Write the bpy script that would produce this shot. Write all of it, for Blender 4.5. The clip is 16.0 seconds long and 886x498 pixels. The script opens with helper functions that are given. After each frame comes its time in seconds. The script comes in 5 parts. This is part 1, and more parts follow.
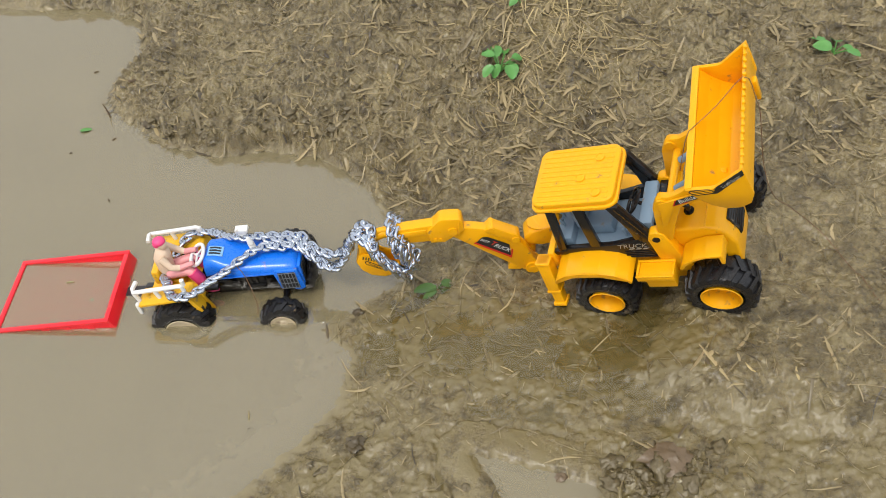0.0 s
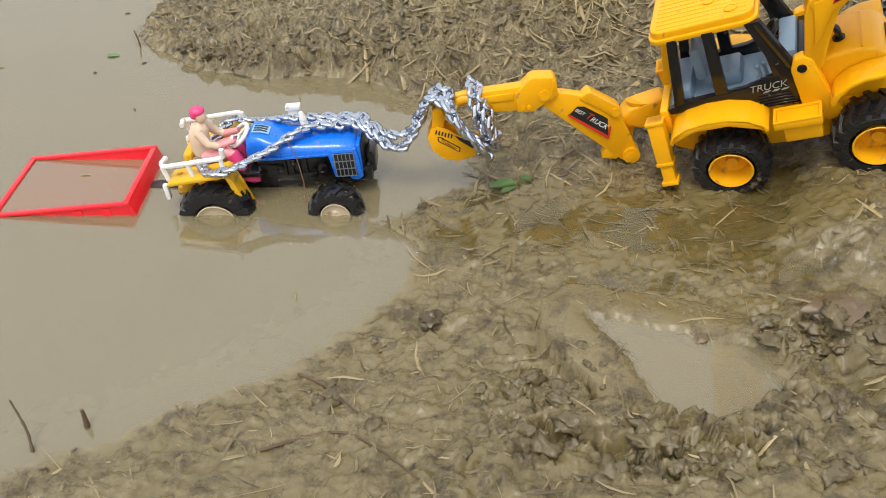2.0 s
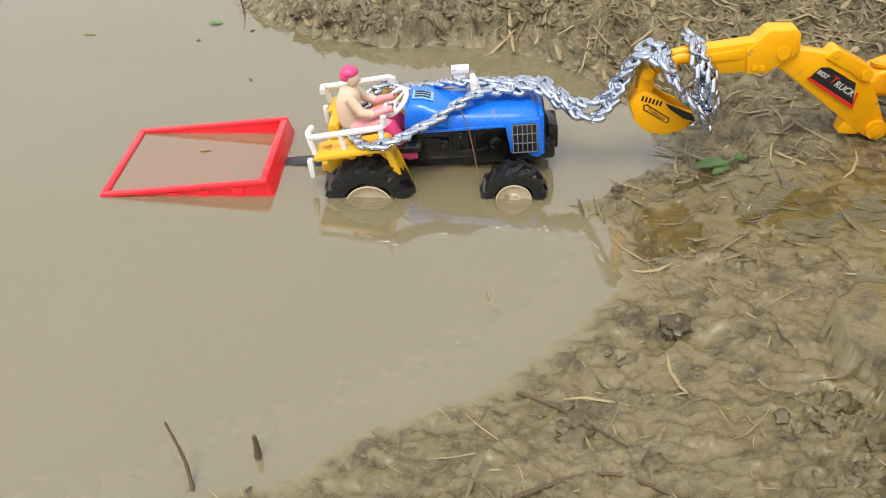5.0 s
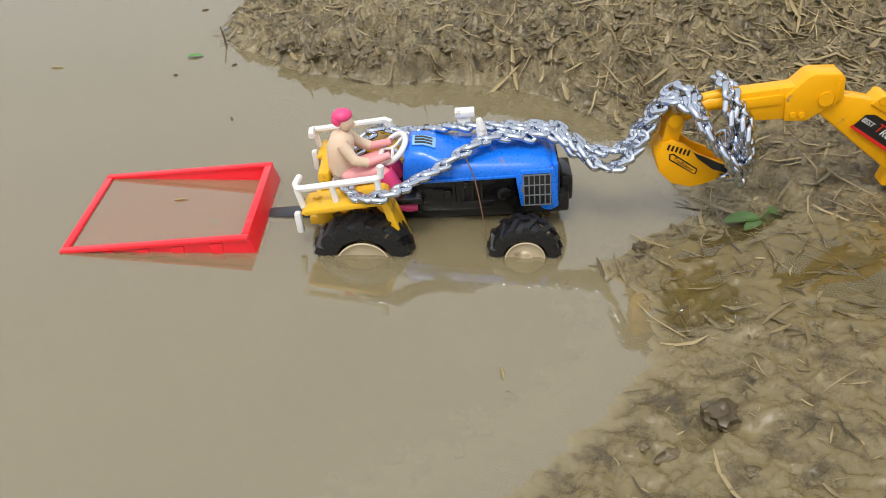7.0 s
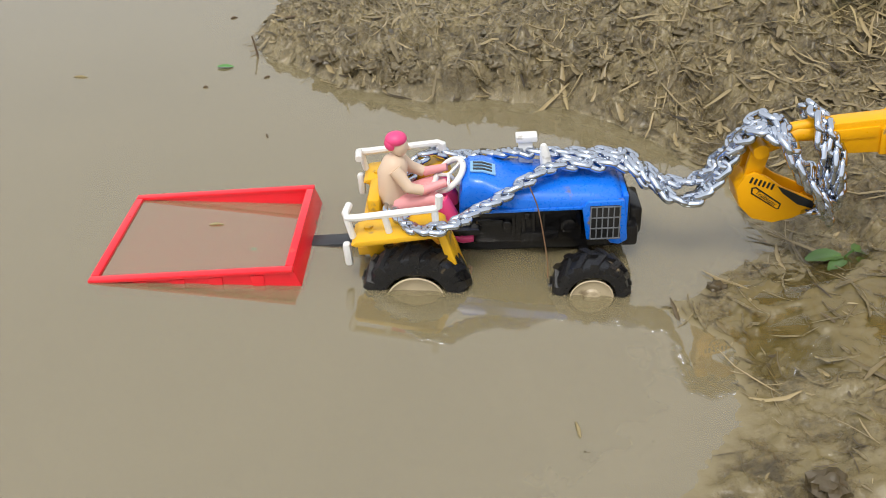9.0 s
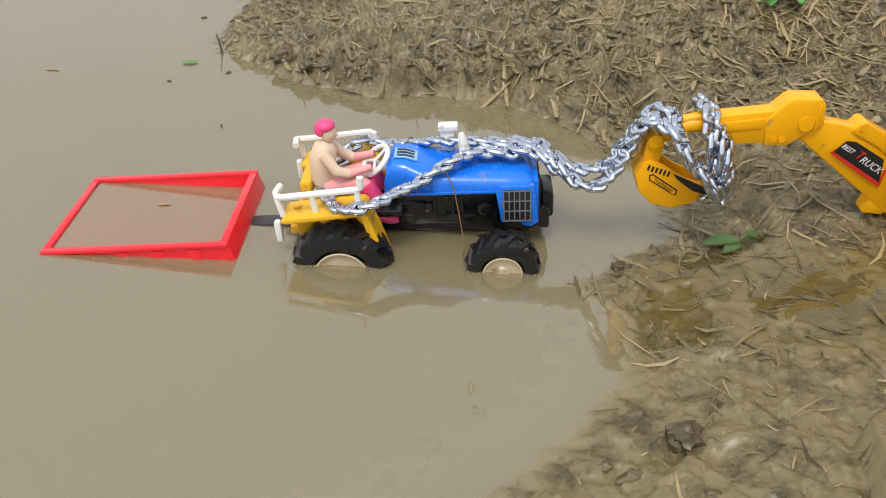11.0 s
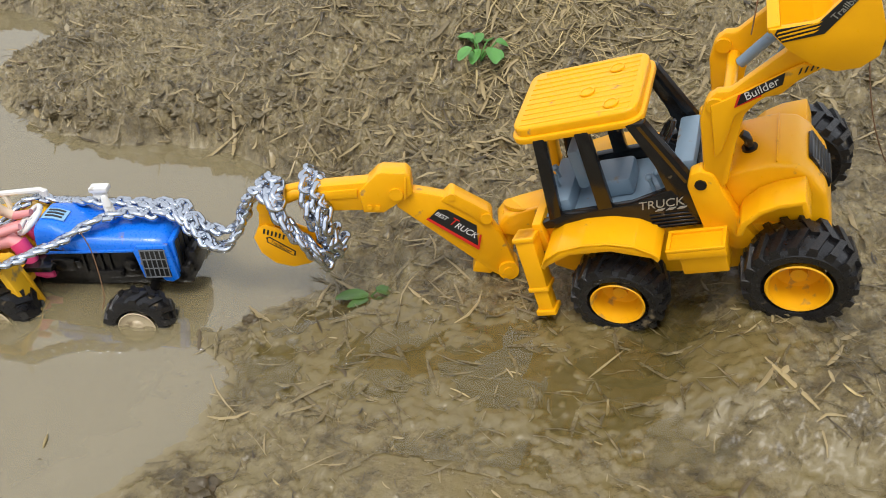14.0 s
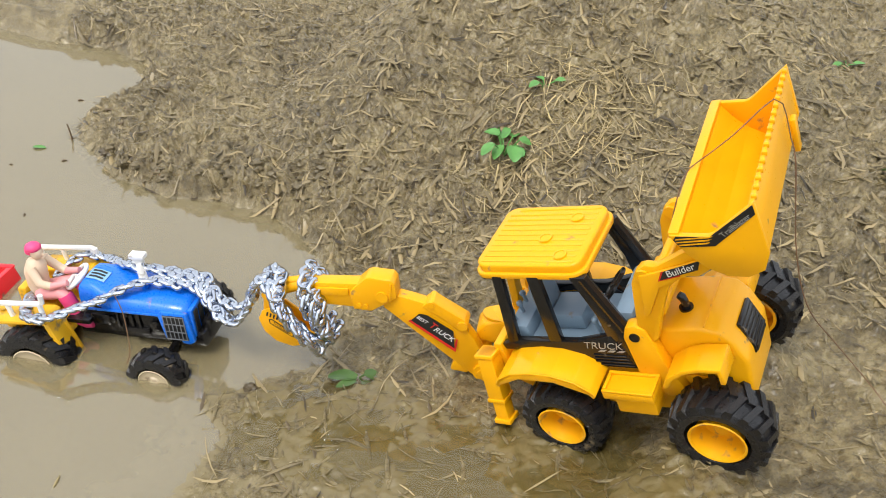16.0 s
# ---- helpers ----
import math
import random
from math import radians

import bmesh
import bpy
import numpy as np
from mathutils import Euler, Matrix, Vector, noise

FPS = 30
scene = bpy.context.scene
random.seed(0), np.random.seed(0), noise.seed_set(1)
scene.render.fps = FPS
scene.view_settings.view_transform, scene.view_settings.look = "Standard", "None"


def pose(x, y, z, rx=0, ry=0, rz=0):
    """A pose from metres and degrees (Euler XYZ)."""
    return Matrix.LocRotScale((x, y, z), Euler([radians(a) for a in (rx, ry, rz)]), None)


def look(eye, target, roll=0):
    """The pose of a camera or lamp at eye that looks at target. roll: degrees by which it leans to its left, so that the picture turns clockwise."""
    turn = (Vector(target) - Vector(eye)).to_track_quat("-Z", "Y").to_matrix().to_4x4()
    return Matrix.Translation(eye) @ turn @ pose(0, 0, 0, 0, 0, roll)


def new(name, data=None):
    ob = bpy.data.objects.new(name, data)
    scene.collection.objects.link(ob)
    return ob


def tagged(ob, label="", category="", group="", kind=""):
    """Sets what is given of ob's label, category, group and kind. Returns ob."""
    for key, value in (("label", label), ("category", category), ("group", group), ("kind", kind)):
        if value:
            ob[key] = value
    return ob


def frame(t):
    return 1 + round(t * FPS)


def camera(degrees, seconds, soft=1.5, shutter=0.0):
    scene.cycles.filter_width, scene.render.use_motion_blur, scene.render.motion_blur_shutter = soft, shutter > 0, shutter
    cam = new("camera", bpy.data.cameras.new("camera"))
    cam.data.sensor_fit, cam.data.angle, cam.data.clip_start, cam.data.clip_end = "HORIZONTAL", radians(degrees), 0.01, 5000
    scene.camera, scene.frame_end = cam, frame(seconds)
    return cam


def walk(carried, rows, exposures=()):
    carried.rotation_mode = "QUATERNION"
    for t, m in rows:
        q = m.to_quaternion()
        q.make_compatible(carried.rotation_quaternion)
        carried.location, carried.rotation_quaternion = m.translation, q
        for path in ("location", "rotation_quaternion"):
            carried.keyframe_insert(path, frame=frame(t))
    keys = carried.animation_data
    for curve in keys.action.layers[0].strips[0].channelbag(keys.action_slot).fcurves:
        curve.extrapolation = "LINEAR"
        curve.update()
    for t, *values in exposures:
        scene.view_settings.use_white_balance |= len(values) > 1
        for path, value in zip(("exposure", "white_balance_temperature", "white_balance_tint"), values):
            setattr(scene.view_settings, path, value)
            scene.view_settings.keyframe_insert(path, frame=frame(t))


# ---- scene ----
cam = camera(55.7, 16.0, soft=0.9)
PATH = [
    (0, (0.312, -0.516, 0.656), (0.02, 0.79, -0.83), -2.8),
    (0.5, (0.299, -0.542, 0.622), (0.027, 0.909, -0.727), -1.3),
    (1, (0.296, -0.577, 0.501), (0.003, 0.994, -0.702), -0.6),
    (1.5, (0.28, -0.607, 0.421), (-0.014, 0.95, -0.799), -0.0),
    (2, (0.244, -0.599, 0.406), (-0.064, 0.948, -0.824), -0.2),
    (2.5, (0.208, -0.601, 0.399), (-0.143, 0.937, -0.83), -0.9),
    (3, (0.173, -0.599, 0.385), (-0.184, 0.946, -0.834), -1.0),
    (3.5, (0.118, -0.584, 0.358), (-0.233, 0.962, -0.862), -0.8),
    (3.7, (0.1, -0.563, 0.35), (-0.252, 0.978, -0.875), -0.7),
    (5.8, (0.119, -0.525, 0.317), (-0.228, 1.04, -0.879), -0.1),
    (6, (0.126, -0.517, 0.318), (-0.209, 1.053, -0.875), 0.2),
    (6.5, (0.139, -0.508, 0.327), (-0.169, 1.088, -0.838), 0.8),
    (7, (0.078, -0.481, 0.304), (-0.24, 1.116, -0.857), 0.6),
    (7.5, (0.023, -0.45, 0.278), (-0.301, 1.145, -0.885), 0.6),
    (8, (0.012, -0.446, 0.267), (-0.315, 1.146, -0.898), 1.2),
    (8.2, (0.018, -0.445, 0.273), (-0.305, 1.152, -0.887), 1.5),
    (10.3, (0.055, -0.47, 0.302), (-0.267, 1.138, -0.843), 1.5),
    (10.5, (0.063, -0.479, 0.3), (-0.265, 1.131, -0.841), 1.7),
    (11, (0.095, -0.478, 0.305), (-0.242, 1.134, -0.831), 2.1),
    (11.5, (0.128, -0.48, 0.313), (-0.21, 1.132, -0.822), 2.3),
    (12, (0.168, -0.475, 0.323), (-0.168, 1.14, -0.809), 2.5),
    (12.5, (0.209, -0.463, 0.332), (-0.124, 1.153, -0.799), 2.4),
    (13, (0.242, -0.465, 0.339), (-0.089, 1.149, -0.795), 2.5),
    (13.5, (0.281, -0.45, 0.352), (-0.038, 1.168, -0.781), 2.7),
    (14, (0.321, -0.442, 0.368), (0.019, 1.179, -0.765), 3.1),
    (14.5, (0.356, -0.429, 0.39), (0.061, 1.192, -0.743), 3.4),
    (15, (0.369, -0.416, 0.415), (0.08, 1.214, -0.707), 4.2),
    (15.5, (0.365, -0.401, 0.443), (0.067, 1.24, -0.661), 6.4),
    (16, (0.392, -0.428, 0.462), (-0.13, 1.131, -0.676), 4.7),
]
walk(cam, [(t, look(eye, target, roll)) for t, eye, target, roll in PATH],
     [(0, -0.1), (0.5, 0.09), (1, 0.17), (1.5, 0.0), (3, -0.01), (3.5, 0.13), (6, 0.12), (6.5, -0.07), (7, -0.1), (12.5, -0.11), (14.5, 0.02), (15, 0.16), (16, 0.22)])

# ---- world and light ----
SUN_EL, SUN_AZ = radians(63), radians(195)
world = bpy.data.worlds.new("sky")
scene.world = world
world.use_nodes = True
wt = world.node_tree
wbg = wt.nodes["Background"]
sky = wt.nodes.new("ShaderNodeTexSky")
sky.sky_type = "NISHITA"
sky.sun_disc = False
sky.sun_elevation, sky.sun_rotation = SUN_EL, SUN_AZ
sky.dust_density = 4.0
hsv = wt.nodes.new("ShaderNodeHueSaturation")
hsv.inputs["Saturation"].default_value = 0.3
wt.links.new(sky.outputs[0], hsv.inputs["Color"])
cloud = wt.nodes.new("ShaderNodeMix")
cloud.data_type = "RGBA"
cloud.inputs["Factor"].default_value = 0.6
cloud.inputs["B"].default_value = (5.0, 5.2, 5.5, 1)
wt.links.new(hsv.outputs[0], cloud.inputs["A"])
wt.links.new(cloud.outputs["Result"], wbg.inputs[0])
wbg.inputs[1].default_value = 0.235
sun = new("sun", bpy.data.lights.new("sun", "SUN"))
sun.data.energy, sun.data.angle, sun.data.color = 1.75, radians(18), (1.0, 0.96, 0.9)
sd = Vector((math.sin(SUN_AZ) * math.cos(SUN_EL), math.cos(SUN_AZ) * math.cos(SUN_EL), math.sin(SUN_EL)))
sun.matrix_world = look(sd * 5, (0, 0, 0))
scene.view_settings.exposure = 0.0


# ---- materials ----
def mat(name, base, rough=0.4, metal=0.0, coat=0.0, var=0.12, scale=60.0, bump=0.0, bump_scale=300.0, dirt=0.0, island=False, spec=0.5):
    """A procedural surface: base colour with variation at two scales, optional mud splashes, and fine relief."""
    m = bpy.data.materials.new(name)
    m.use_nodes = True
    nt = m.node_tree
    N, L = nt.nodes, nt.links
    p = N["Principled BSDF"]
    tc = N.new("ShaderNodeTexCoord")
    n1 = N.new("ShaderNodeTexNoise")
    n1.inputs["Scale"].default_value, n1.inputs["Detail"].default_value = scale, 6
    L.new(tc.outputs["Object"], n1.inputs["Vector"])
    n2 = N.new("ShaderNodeTexNoise")
    n2.inputs["Scale"].default_value, n2.inputs["Detail"].default_value = scale * 9, 4
    L.new(tc.outputs["Object"], n2.inputs["Vector"])
    mx = N.new("ShaderNodeMix")
    mx.data_type = "RGBA"
    mx.inputs["A"].default_value = (*[c * (1 - var) for c in base], 1)
    mx.inputs["B"].default_value = (*[min(1, c * (1 + var)) for c in base], 1)
    L.new(n1.outputs["Fac"], mx.inputs["Factor"])
    col = mx.outputs["Result"]
    if island:
        geo = N.new("ShaderNodeNewGeometry")
        hs = N.new("ShaderNodeHueSaturation")
        mr = N.new("ShaderNodeMapRange")
        mr.inputs["To Min"].default_value, mr.inputs["To Max"].default_value = 0.5, 1.45
        L.new(geo.outputs["Random Per Island"], mr.inputs["Value"])
        L.new(mr.outputs[0], hs.inputs["Value"])
        L.new(col, hs.inputs["Color"])
        col = hs.outputs[0]
    if dirt > 0:
        nd = N.new("ShaderNodeTexNoise")
        nd.inputs["Scale"].default_value, nd.inputs["Detail"].default_value = 90, 8
        L.new(tc.outputs["Object"], nd.inputs["Vector"])
        cr = N.new("ShaderNodeValToRGB")
        cr.color_ramp.elements[0].position, cr.color_ramp.elements[1].position = 0.68 - dirt * 0.3, 0.76 - dirt * 0.2
        L.new(nd.outputs["Fac"], cr.inputs[0])
        md = N.new("ShaderNodeMix")
        md.data_type = "RGBA"
        md.inputs["B"].default_value = (0.2, 0.15, 0.085, 1)
        L.new(cr.outputs[0], md.inputs["Factor"])
        L.new(col, md.inputs["A"])
        col = md.outputs["Result"]
    L.new(col, p.inputs["Base Color"])
    rr = N.new("ShaderNodeMapRange")
    rr.inputs["To Min"].default_value, rr.inputs["To Max"].default_value = rough * 0.75, min(1, rough * 1.3)
    L.new(n2.outputs["Fac"], rr.inputs["Value"])
    L.new(rr.outputs[0], p.inputs["Roughness"])
    p.inputs["Metallic"].default_value = metal
    p.inputs["Coat Weight"].default_value = coat
    p.inputs["Specular IOR Level"].default_value = spec
    if bump > 0:
        nb = N.new("ShaderNodeTexNoise")
        nb.inputs["Scale"].default_value, nb.inputs["Detail"].default_value = bump_scale, 6
        L.new(tc.outputs["Object"], nb.inputs["Vector"])
        b = N.new("ShaderNodeBump")
        b.inputs["Strength"].default_value, b.inputs["Distance"].default_value = bump, 0.001
        L.new(nb.outputs["Fac"], b.inputs["Height"])
        L.new(b.outputs[0], p.inputs["Normal"])
    return m


def mud_material():
    """Brown clay mud: pale where it dries, darker and glossy where it is wet, with an olive wet film."""
    m = bpy.data.materials.new("mud")
    m.use_nodes = True
    nt = m.node_tree
    N, L = nt.nodes, nt.links
    p = N["Principled BSDF"]
    tc = N.new("ShaderNodeTexCoord")

    def noise_node(scale, detail, rough=0.55):
        n = N.new("ShaderNodeTexNoise")
        n.inputs["Scale"].default_value, n.inputs["Detail"].default_value, n.inputs["Roughness"].default_value = scale, detail, rough
        L.new(tc.outputs["Object"], n.inputs["Vector"])
        return n.outputs["Fac"]

    def ramp(fac, stops):
        r = N.new("ShaderNodeValToRGB")
        while len(r.color_ramp.elements) < len(stops):
            r.color_ramp.elements.new(0.5)
        for e, (pos, c) in zip(r.color_ramp.elements, stops):
            e.position, e.color = pos, (*c, 1)
        L.new(fac, r.inputs[0])
        return r.outputs[0]

    def mix(fac, a, b, mode="MIX"):
        x = N.new("ShaderNodeMix")
        x.data_type, x.blend_type = "RGBA", mode
        for sock, v in (("Factor", fac), ("A", a), ("B", b)):
            if isinstance(v, (int, float)):
                x.inputs[sock].default_value = v
            elif isinstance(v, tuple):
                x.inputs[sock].default_value = (*v, 1)
            else:
                L.new(v, x.inputs[sock])
        return x.outputs["Result"]

    big, mid, fine = noise_node(9, 6), noise_node(55, 8, 0.65), noise_node(420, 6, 0.7)
    c = ramp(big, [(0.3, MUD_A), (0.52, MUD_B), (0.72, MUD_C)])
    c = mix(0.55, c, ramp(mid, [(0.3, tuple(v * 0.55 for v in MUD_A)), (0.5, MUD_B), (0.7, tuple(v * 1.15 for v in MUD_C))]))
    c = mix(0.5, c, ramp(fine, [(0.36, (0.25, 0.24, 0.22)), (0.56, (1.3, 1.3, 1.3))]), "MULTIPLY")
    at = N.new("ShaderNodeAttribute")
    at.attribute_name = "wet"
    wn = N.new("ShaderNodeMath")
    wn.operation = "MULTIPLY_ADD"
    L.new(mid, wn.inputs[0])
    wn.inputs[1].default_value = 0.9
    wa = N.new("ShaderNodeMath")
    wa.operation = "SUBTRACT"
    L.new(at.outputs["Fac"], wa.inputs[0])
    wa.inputs[1].default_value = 0.62
    L.new(wa.outputs[0], wn.inputs[2])
    wet = ramp(wn.outputs[0], [(0.12, (0, 0, 0)), (0.3, (1, 1, 1))])
    c = mix(wet, c, mix(mid, WET_A, WET_B))
    sl = N.new("ShaderNodeAttribute")
    sl.attribute_name = "silt"
    c = mix(sl.outputs["Fac"], c, SILT)
    L.new(c, p.inputs["Base Color"])
    rg = ramp(noise_node(70, 8, 0.65), [(0.36, (0.12, 0.12, 0.12)), (0.64, (0.48, 0.48, 0.48))])
    L.new(mix(wet, rg, (0.1, 0.1, 0.1)), p.inputs["Roughness"])
    p.inputs["Specular IOR Level"].default_value = 0.6
    p.inputs["Coat Weight"].default_value, p.inputs["Coat Roughness"].default_value = 0.32, 0.24
    # clotted relief: ridges between lumps, then grain
    ridge = N.new("ShaderNodeTexNoise")
    ridge.noise_type = "RIDGED_MULTIFRACTAL"
    ridge.inputs["Scale"].default_value, ridge.inputs["Detail"].default_value, ridge.inputs["Roughness"].default_value = 95, 5, 0.6
    ridge.inputs["Distortion"].default_value = 0.6
    L.new(tc.outputs["Object"], ridge.inputs["Vector"])
    hm = N.new("ShaderNodeMath")
    hm.operation = "MULTIPLY_ADD"
    L.new(ridge.outputs["Fac"], hm.inputs[0])
    hm.inputs[1].default_value = 0.3
    L.new(noise_node(230, 9, 0.7), hm.inputs[2])
    inv = N.new("ShaderNodeMapRange")
    inv.inputs["To Min"].default_value, inv.inputs["To Max"].default_value = 1.0, 0.3
    L.new(wet, inv.inputs["Value"])
    b = N.new("ShaderNodeBump")
    b.inputs["Distance"].default_value = 0.0042
    L.new(inv.outputs[0], b.inputs["Strength"])
    L.new(hm.outputs[0], b.inputs["Height"])
    L.new(b.outputs[0], p.inputs["Normal"])
    return m


def water_material(name, base, alpha, surface, shine=2.15):
    """Turbid brown water: one layer of it lets part of what lies below show through."""
    m = bpy.data.materials.new(name)
    m.use_nodes = True
    nt = m.node_tree
    N, L = nt.nodes, nt.links
    p = N["Principled BSDF"]
    tc = N.new("ShaderNodeTexCoord")
    n = N.new("ShaderNodeTexNoise")
    n.inputs["Scale"].default_value, n.inputs["Detail"].default_value = 7, 4
    L.new(tc.outputs["Object"], n.inputs["Vector"])
    mx = N.new("ShaderNodeMix")
    mx.data_type = "RGBA"
    mx.inputs["A"].default_value = (*[c * 0.9 for c in base], 1)
    mx.inputs["B"].default_value = (*[c * 1.08 for c in base], 1)
    L.new(n.outputs["Fac"], mx.inputs["Factor"])
    L.new(mx.outputs["Result"], p.inputs["Base Color"])
    p.inputs["Roughness"].default_value = 0.03 if surface else 1.0
    p.inputs["IOR"].default_value = 1.33
    p.inputs["Specular IOR Level"].default_value = 0.0
    out = N["Material Output"]
    tr = N.new("ShaderNodeBsdfTransparent")
    ms = N.new("ShaderNodeMixShader")
    ms.inputs[0].default_value = alpha
    L.new(tr.outputs[0], ms.inputs[1])
    L.new(p.outputs[0], ms.inputs[2])
    res = ms.outputs[0]
    if surface:
        gl = N.new("ShaderNodeBsdfGlossy")
        gl.inputs["Roughness"].default_value = 0.004
        fr = N.new("ShaderNodeFresnel")
        fr.inputs["IOR"].default_value = shine
        m2 = N.new("ShaderNodeMixShader")
        L.new(fr.outputs[0], m2.inputs[0])
        L.new(res, m2.inputs[1])
        L.new(gl.outputs[0], m2.inputs[2])
        res = m2.outputs[0]
    L.new(res, out.inputs["Surface"])
    return m


MUD_A, MUD_B, MUD_C = (0.06, 0.044, 0.018), (0.203, 0.155, 0.07), (0.40, 0.325, 0.168)
WET_A, WET_B = (0.10, 0.073, 0.02), (0.21, 0.165, 0.07)
WATER = (0.335, 0.277, 0.152)
SILT = (0.348, 0.293, 0.18)
MUD = mud_material()
YELLOW = mat("yellow plastic", (0.82, 0.385, 0.003), 0.3, var=0.05, dirt=0.05, spec=0.35)
YELLOW_D = mat("muddy yellow plastic", (0.78, 0.37, 0.004), 0.35, var=0.08, dirt=0.42, spec=0.4)
YELLOW_T = mat("yellow tractor plastic", (0.72, 0.40, 0.012), 0.4, var=0.07, dirt=0.25)
BLACK = mat("black plastic", (0.008, 0.0075, 0.0075), 0.2, var=0.2, dirt=0.03, spec=0.42)
RUBBER = mat("tyre rubber", (0.008, 0.008, 0.009), 0.28, var=0.3, dirt=0.16, bump=0.25, spec=0.45)
BLUE = mat("blue plastic", (0.004, 0.155, 0.72), 0.28, var=0.06, dirt=0.08, coat=0.2)
RED = mat("red plastic", (0.82, 0.012, 0.024), 0.3, var=0.06, dirt=0.05, coat=0.15)
WHITE = mat("white plastic", (0.72, 0.71, 0.68), 0.35, var=0.05, dirt=0.1)
CREAM = mat("cream plastic rim", (0.46, 0.38, 0.25), 0.4, var=0.12, dirt=0.45)
GREY = mat("blue grey plastic", (0.18, 0.26, 0.34), 0.35, var=0.08, dirt=0.12)
CHROME = mat("chrome steel", (0.52, 0.56, 0.63), 0.15, metal=1.0, var=0.1, dirt=0.06)
PINK = mat("pink paint", (0.75, 0.06, 0.2), 0.45, var=0.08)
ROSE = mat("pale rose paint", (0.72, 0.3, 0.3), 0.45, var=0.08)
BUFF = mat("cream doll plastic", (0.66, 0.5, 0.36), 0.45, var=0.08, dirt=0.08)
STRAW = mat("rotting straw", (0.24, 0.184, 0.09), 0.33, var=0.25, island=True, bump=0.3)
STRAW_D = mat("dark straw", (0.075, 0.054, 0.027), 0.3, var=0.3, island=True)
TWIG = mat("twig bark", (0.10, 0.065, 0.035), 0.6, var=0.3, bump=0.4)
LEAF = mat("green leaf", (0.085, 0.24, 0.05), 0.35, var=0.3, scale=120, island=True)
LEAF_D = mat("limp dark leaf", (0.06, 0.125, 0.025), 0.3, var=0.35, scale=120, island=True)
STONE = mat("clay lump", (0.075, 0.055, 0.026), 0.35, var=0.25, bump=0.6)
DECAL = mat("decal black", (0.012, 0.012, 0.012), 0.35)
DECAL_R = mat("decal red", (0.6, 0.02, 0.012), 0.35)
DECAL_W = mat("decal white", (0.7, 0.7, 0.68), 0.35)
DECAL_G = mat("decal silver", (0.27, 0.26, 0.22), 0.3)
GRILLE = mat("dull grey bars", (0.16, 0.17, 0.18), 0.4)
PLATE = mat("pale blue print", (0.22, 0.42, 0.62), 0.35)
STRING = mat("brown string", (0.16, 0.085, 0.04), 0.7)
HITCH = mat("dark hitch plastic", (0.03, 0.032, 0.035), 0.4, dirt=0.2)

# ---- building helpers ----
I4 = Matrix.Identity(4)
BASE = {}


def thing(name, at, label, category, group=""):
    ob = new(name)
    ob.empty_display_size = 0.01
    ob.location = at
    BASE[ob.name] = Vector(at)
    return tagged(ob, label, category, group)


def mesh_ob(name, bm, materials, smooth=38):
    me = bpy.data.meshes.new(name)
    bmesh.ops.recalc_face_normals(bm, faces=bm.faces)
    bm.to_mesh(me)
    bm.free()
    for m in materials if isinstance(materials, (list, tuple)) else [materials]:
        me.materials.append(m)
    me.polygons.foreach_set("use_smooth", [True] * len(me.polygons))
    me.set_sharp_from_angle(angle=radians(smooth))
    return new(name, me)


def part(name, bm, material, parent, label="", smooth=38):
    ob = mesh_ob(name, bm, material, smooth)
    ob.parent = parent
    if parent.name in BASE:
        ob.matrix_parent_inverse = Matrix.Translation(-BASE[parent.name])
    return tagged(ob, label)


def add(bm, tmp, M, slot=0):
    """Appends a small bmesh, moved by M."""
    tmp.transform(M)
    vs = [bm.verts.new(v.co) for v in tmp.verts]
    tmp.verts.index_update()
    for f in tmp.faces:
        nf = bm.faces.new([vs[v.index] for v in f.verts])
        nf.material_index = slot
    tmp.free()
    return bm


def box(bm, M, x, y, z, bevel=0.6, slot=0, seg=2):
    """A box between pairs of limits, in millimetres of the frame M, with rounded edges."""
    t = bmesh.new()
    bmesh.ops.create_cube(t, size=1.0)
    S = Matrix.Translation(((x[0] + x[1]) / 2, (y[0] + y[1]) / 2, (z[0] + z[1]) / 2)) @ Matrix.Diagonal((x[1] - x[0], y[1] - y[0], z[1] - z[0], 1))
    t.transform(S)
    if bevel > 0:
        bmesh.ops.bevel(t, geom=t.edges[:], offset=bevel, segments=seg, affect="EDGES", profile=0.5)
    return add(bm, t, M, slot)


def prism(bm, M, pts, y0, y1, bevel=0.8, slot=0, seg=2):
    """A plate with the outline pts (x, z), from y0 to y1, in millimetres of the frame M."""
    t = bmesh.new()
    a = [t.verts.new((p[0], y0, p[1])) for p in pts]
    b = [t.verts.new((p[0], y1, p[1])) for p in pts]
    t.faces.new(a)
    t.faces.new(b[::-1])
    n = len(pts)
    for i in range(n):
        t.faces.new((a[i], b[i], b[(i + 1) % n], a[(i + 1) % n]))
    bmesh.ops.recalc_face_normals(t, faces=t.faces)
    if bevel > 0:
        bmesh.ops.bevel(t, geom=t.edges[:], offset=bevel, segments=seg, affect="EDGES", profile=0.5, clamp_overlap=True)
    return add(bm, t, M, slot)


SWAP = Matrix(((1, 0, 0, 0), (0, 0, 1, 0), (0, 1, 0, 0), (0, 0, 0, 1)))


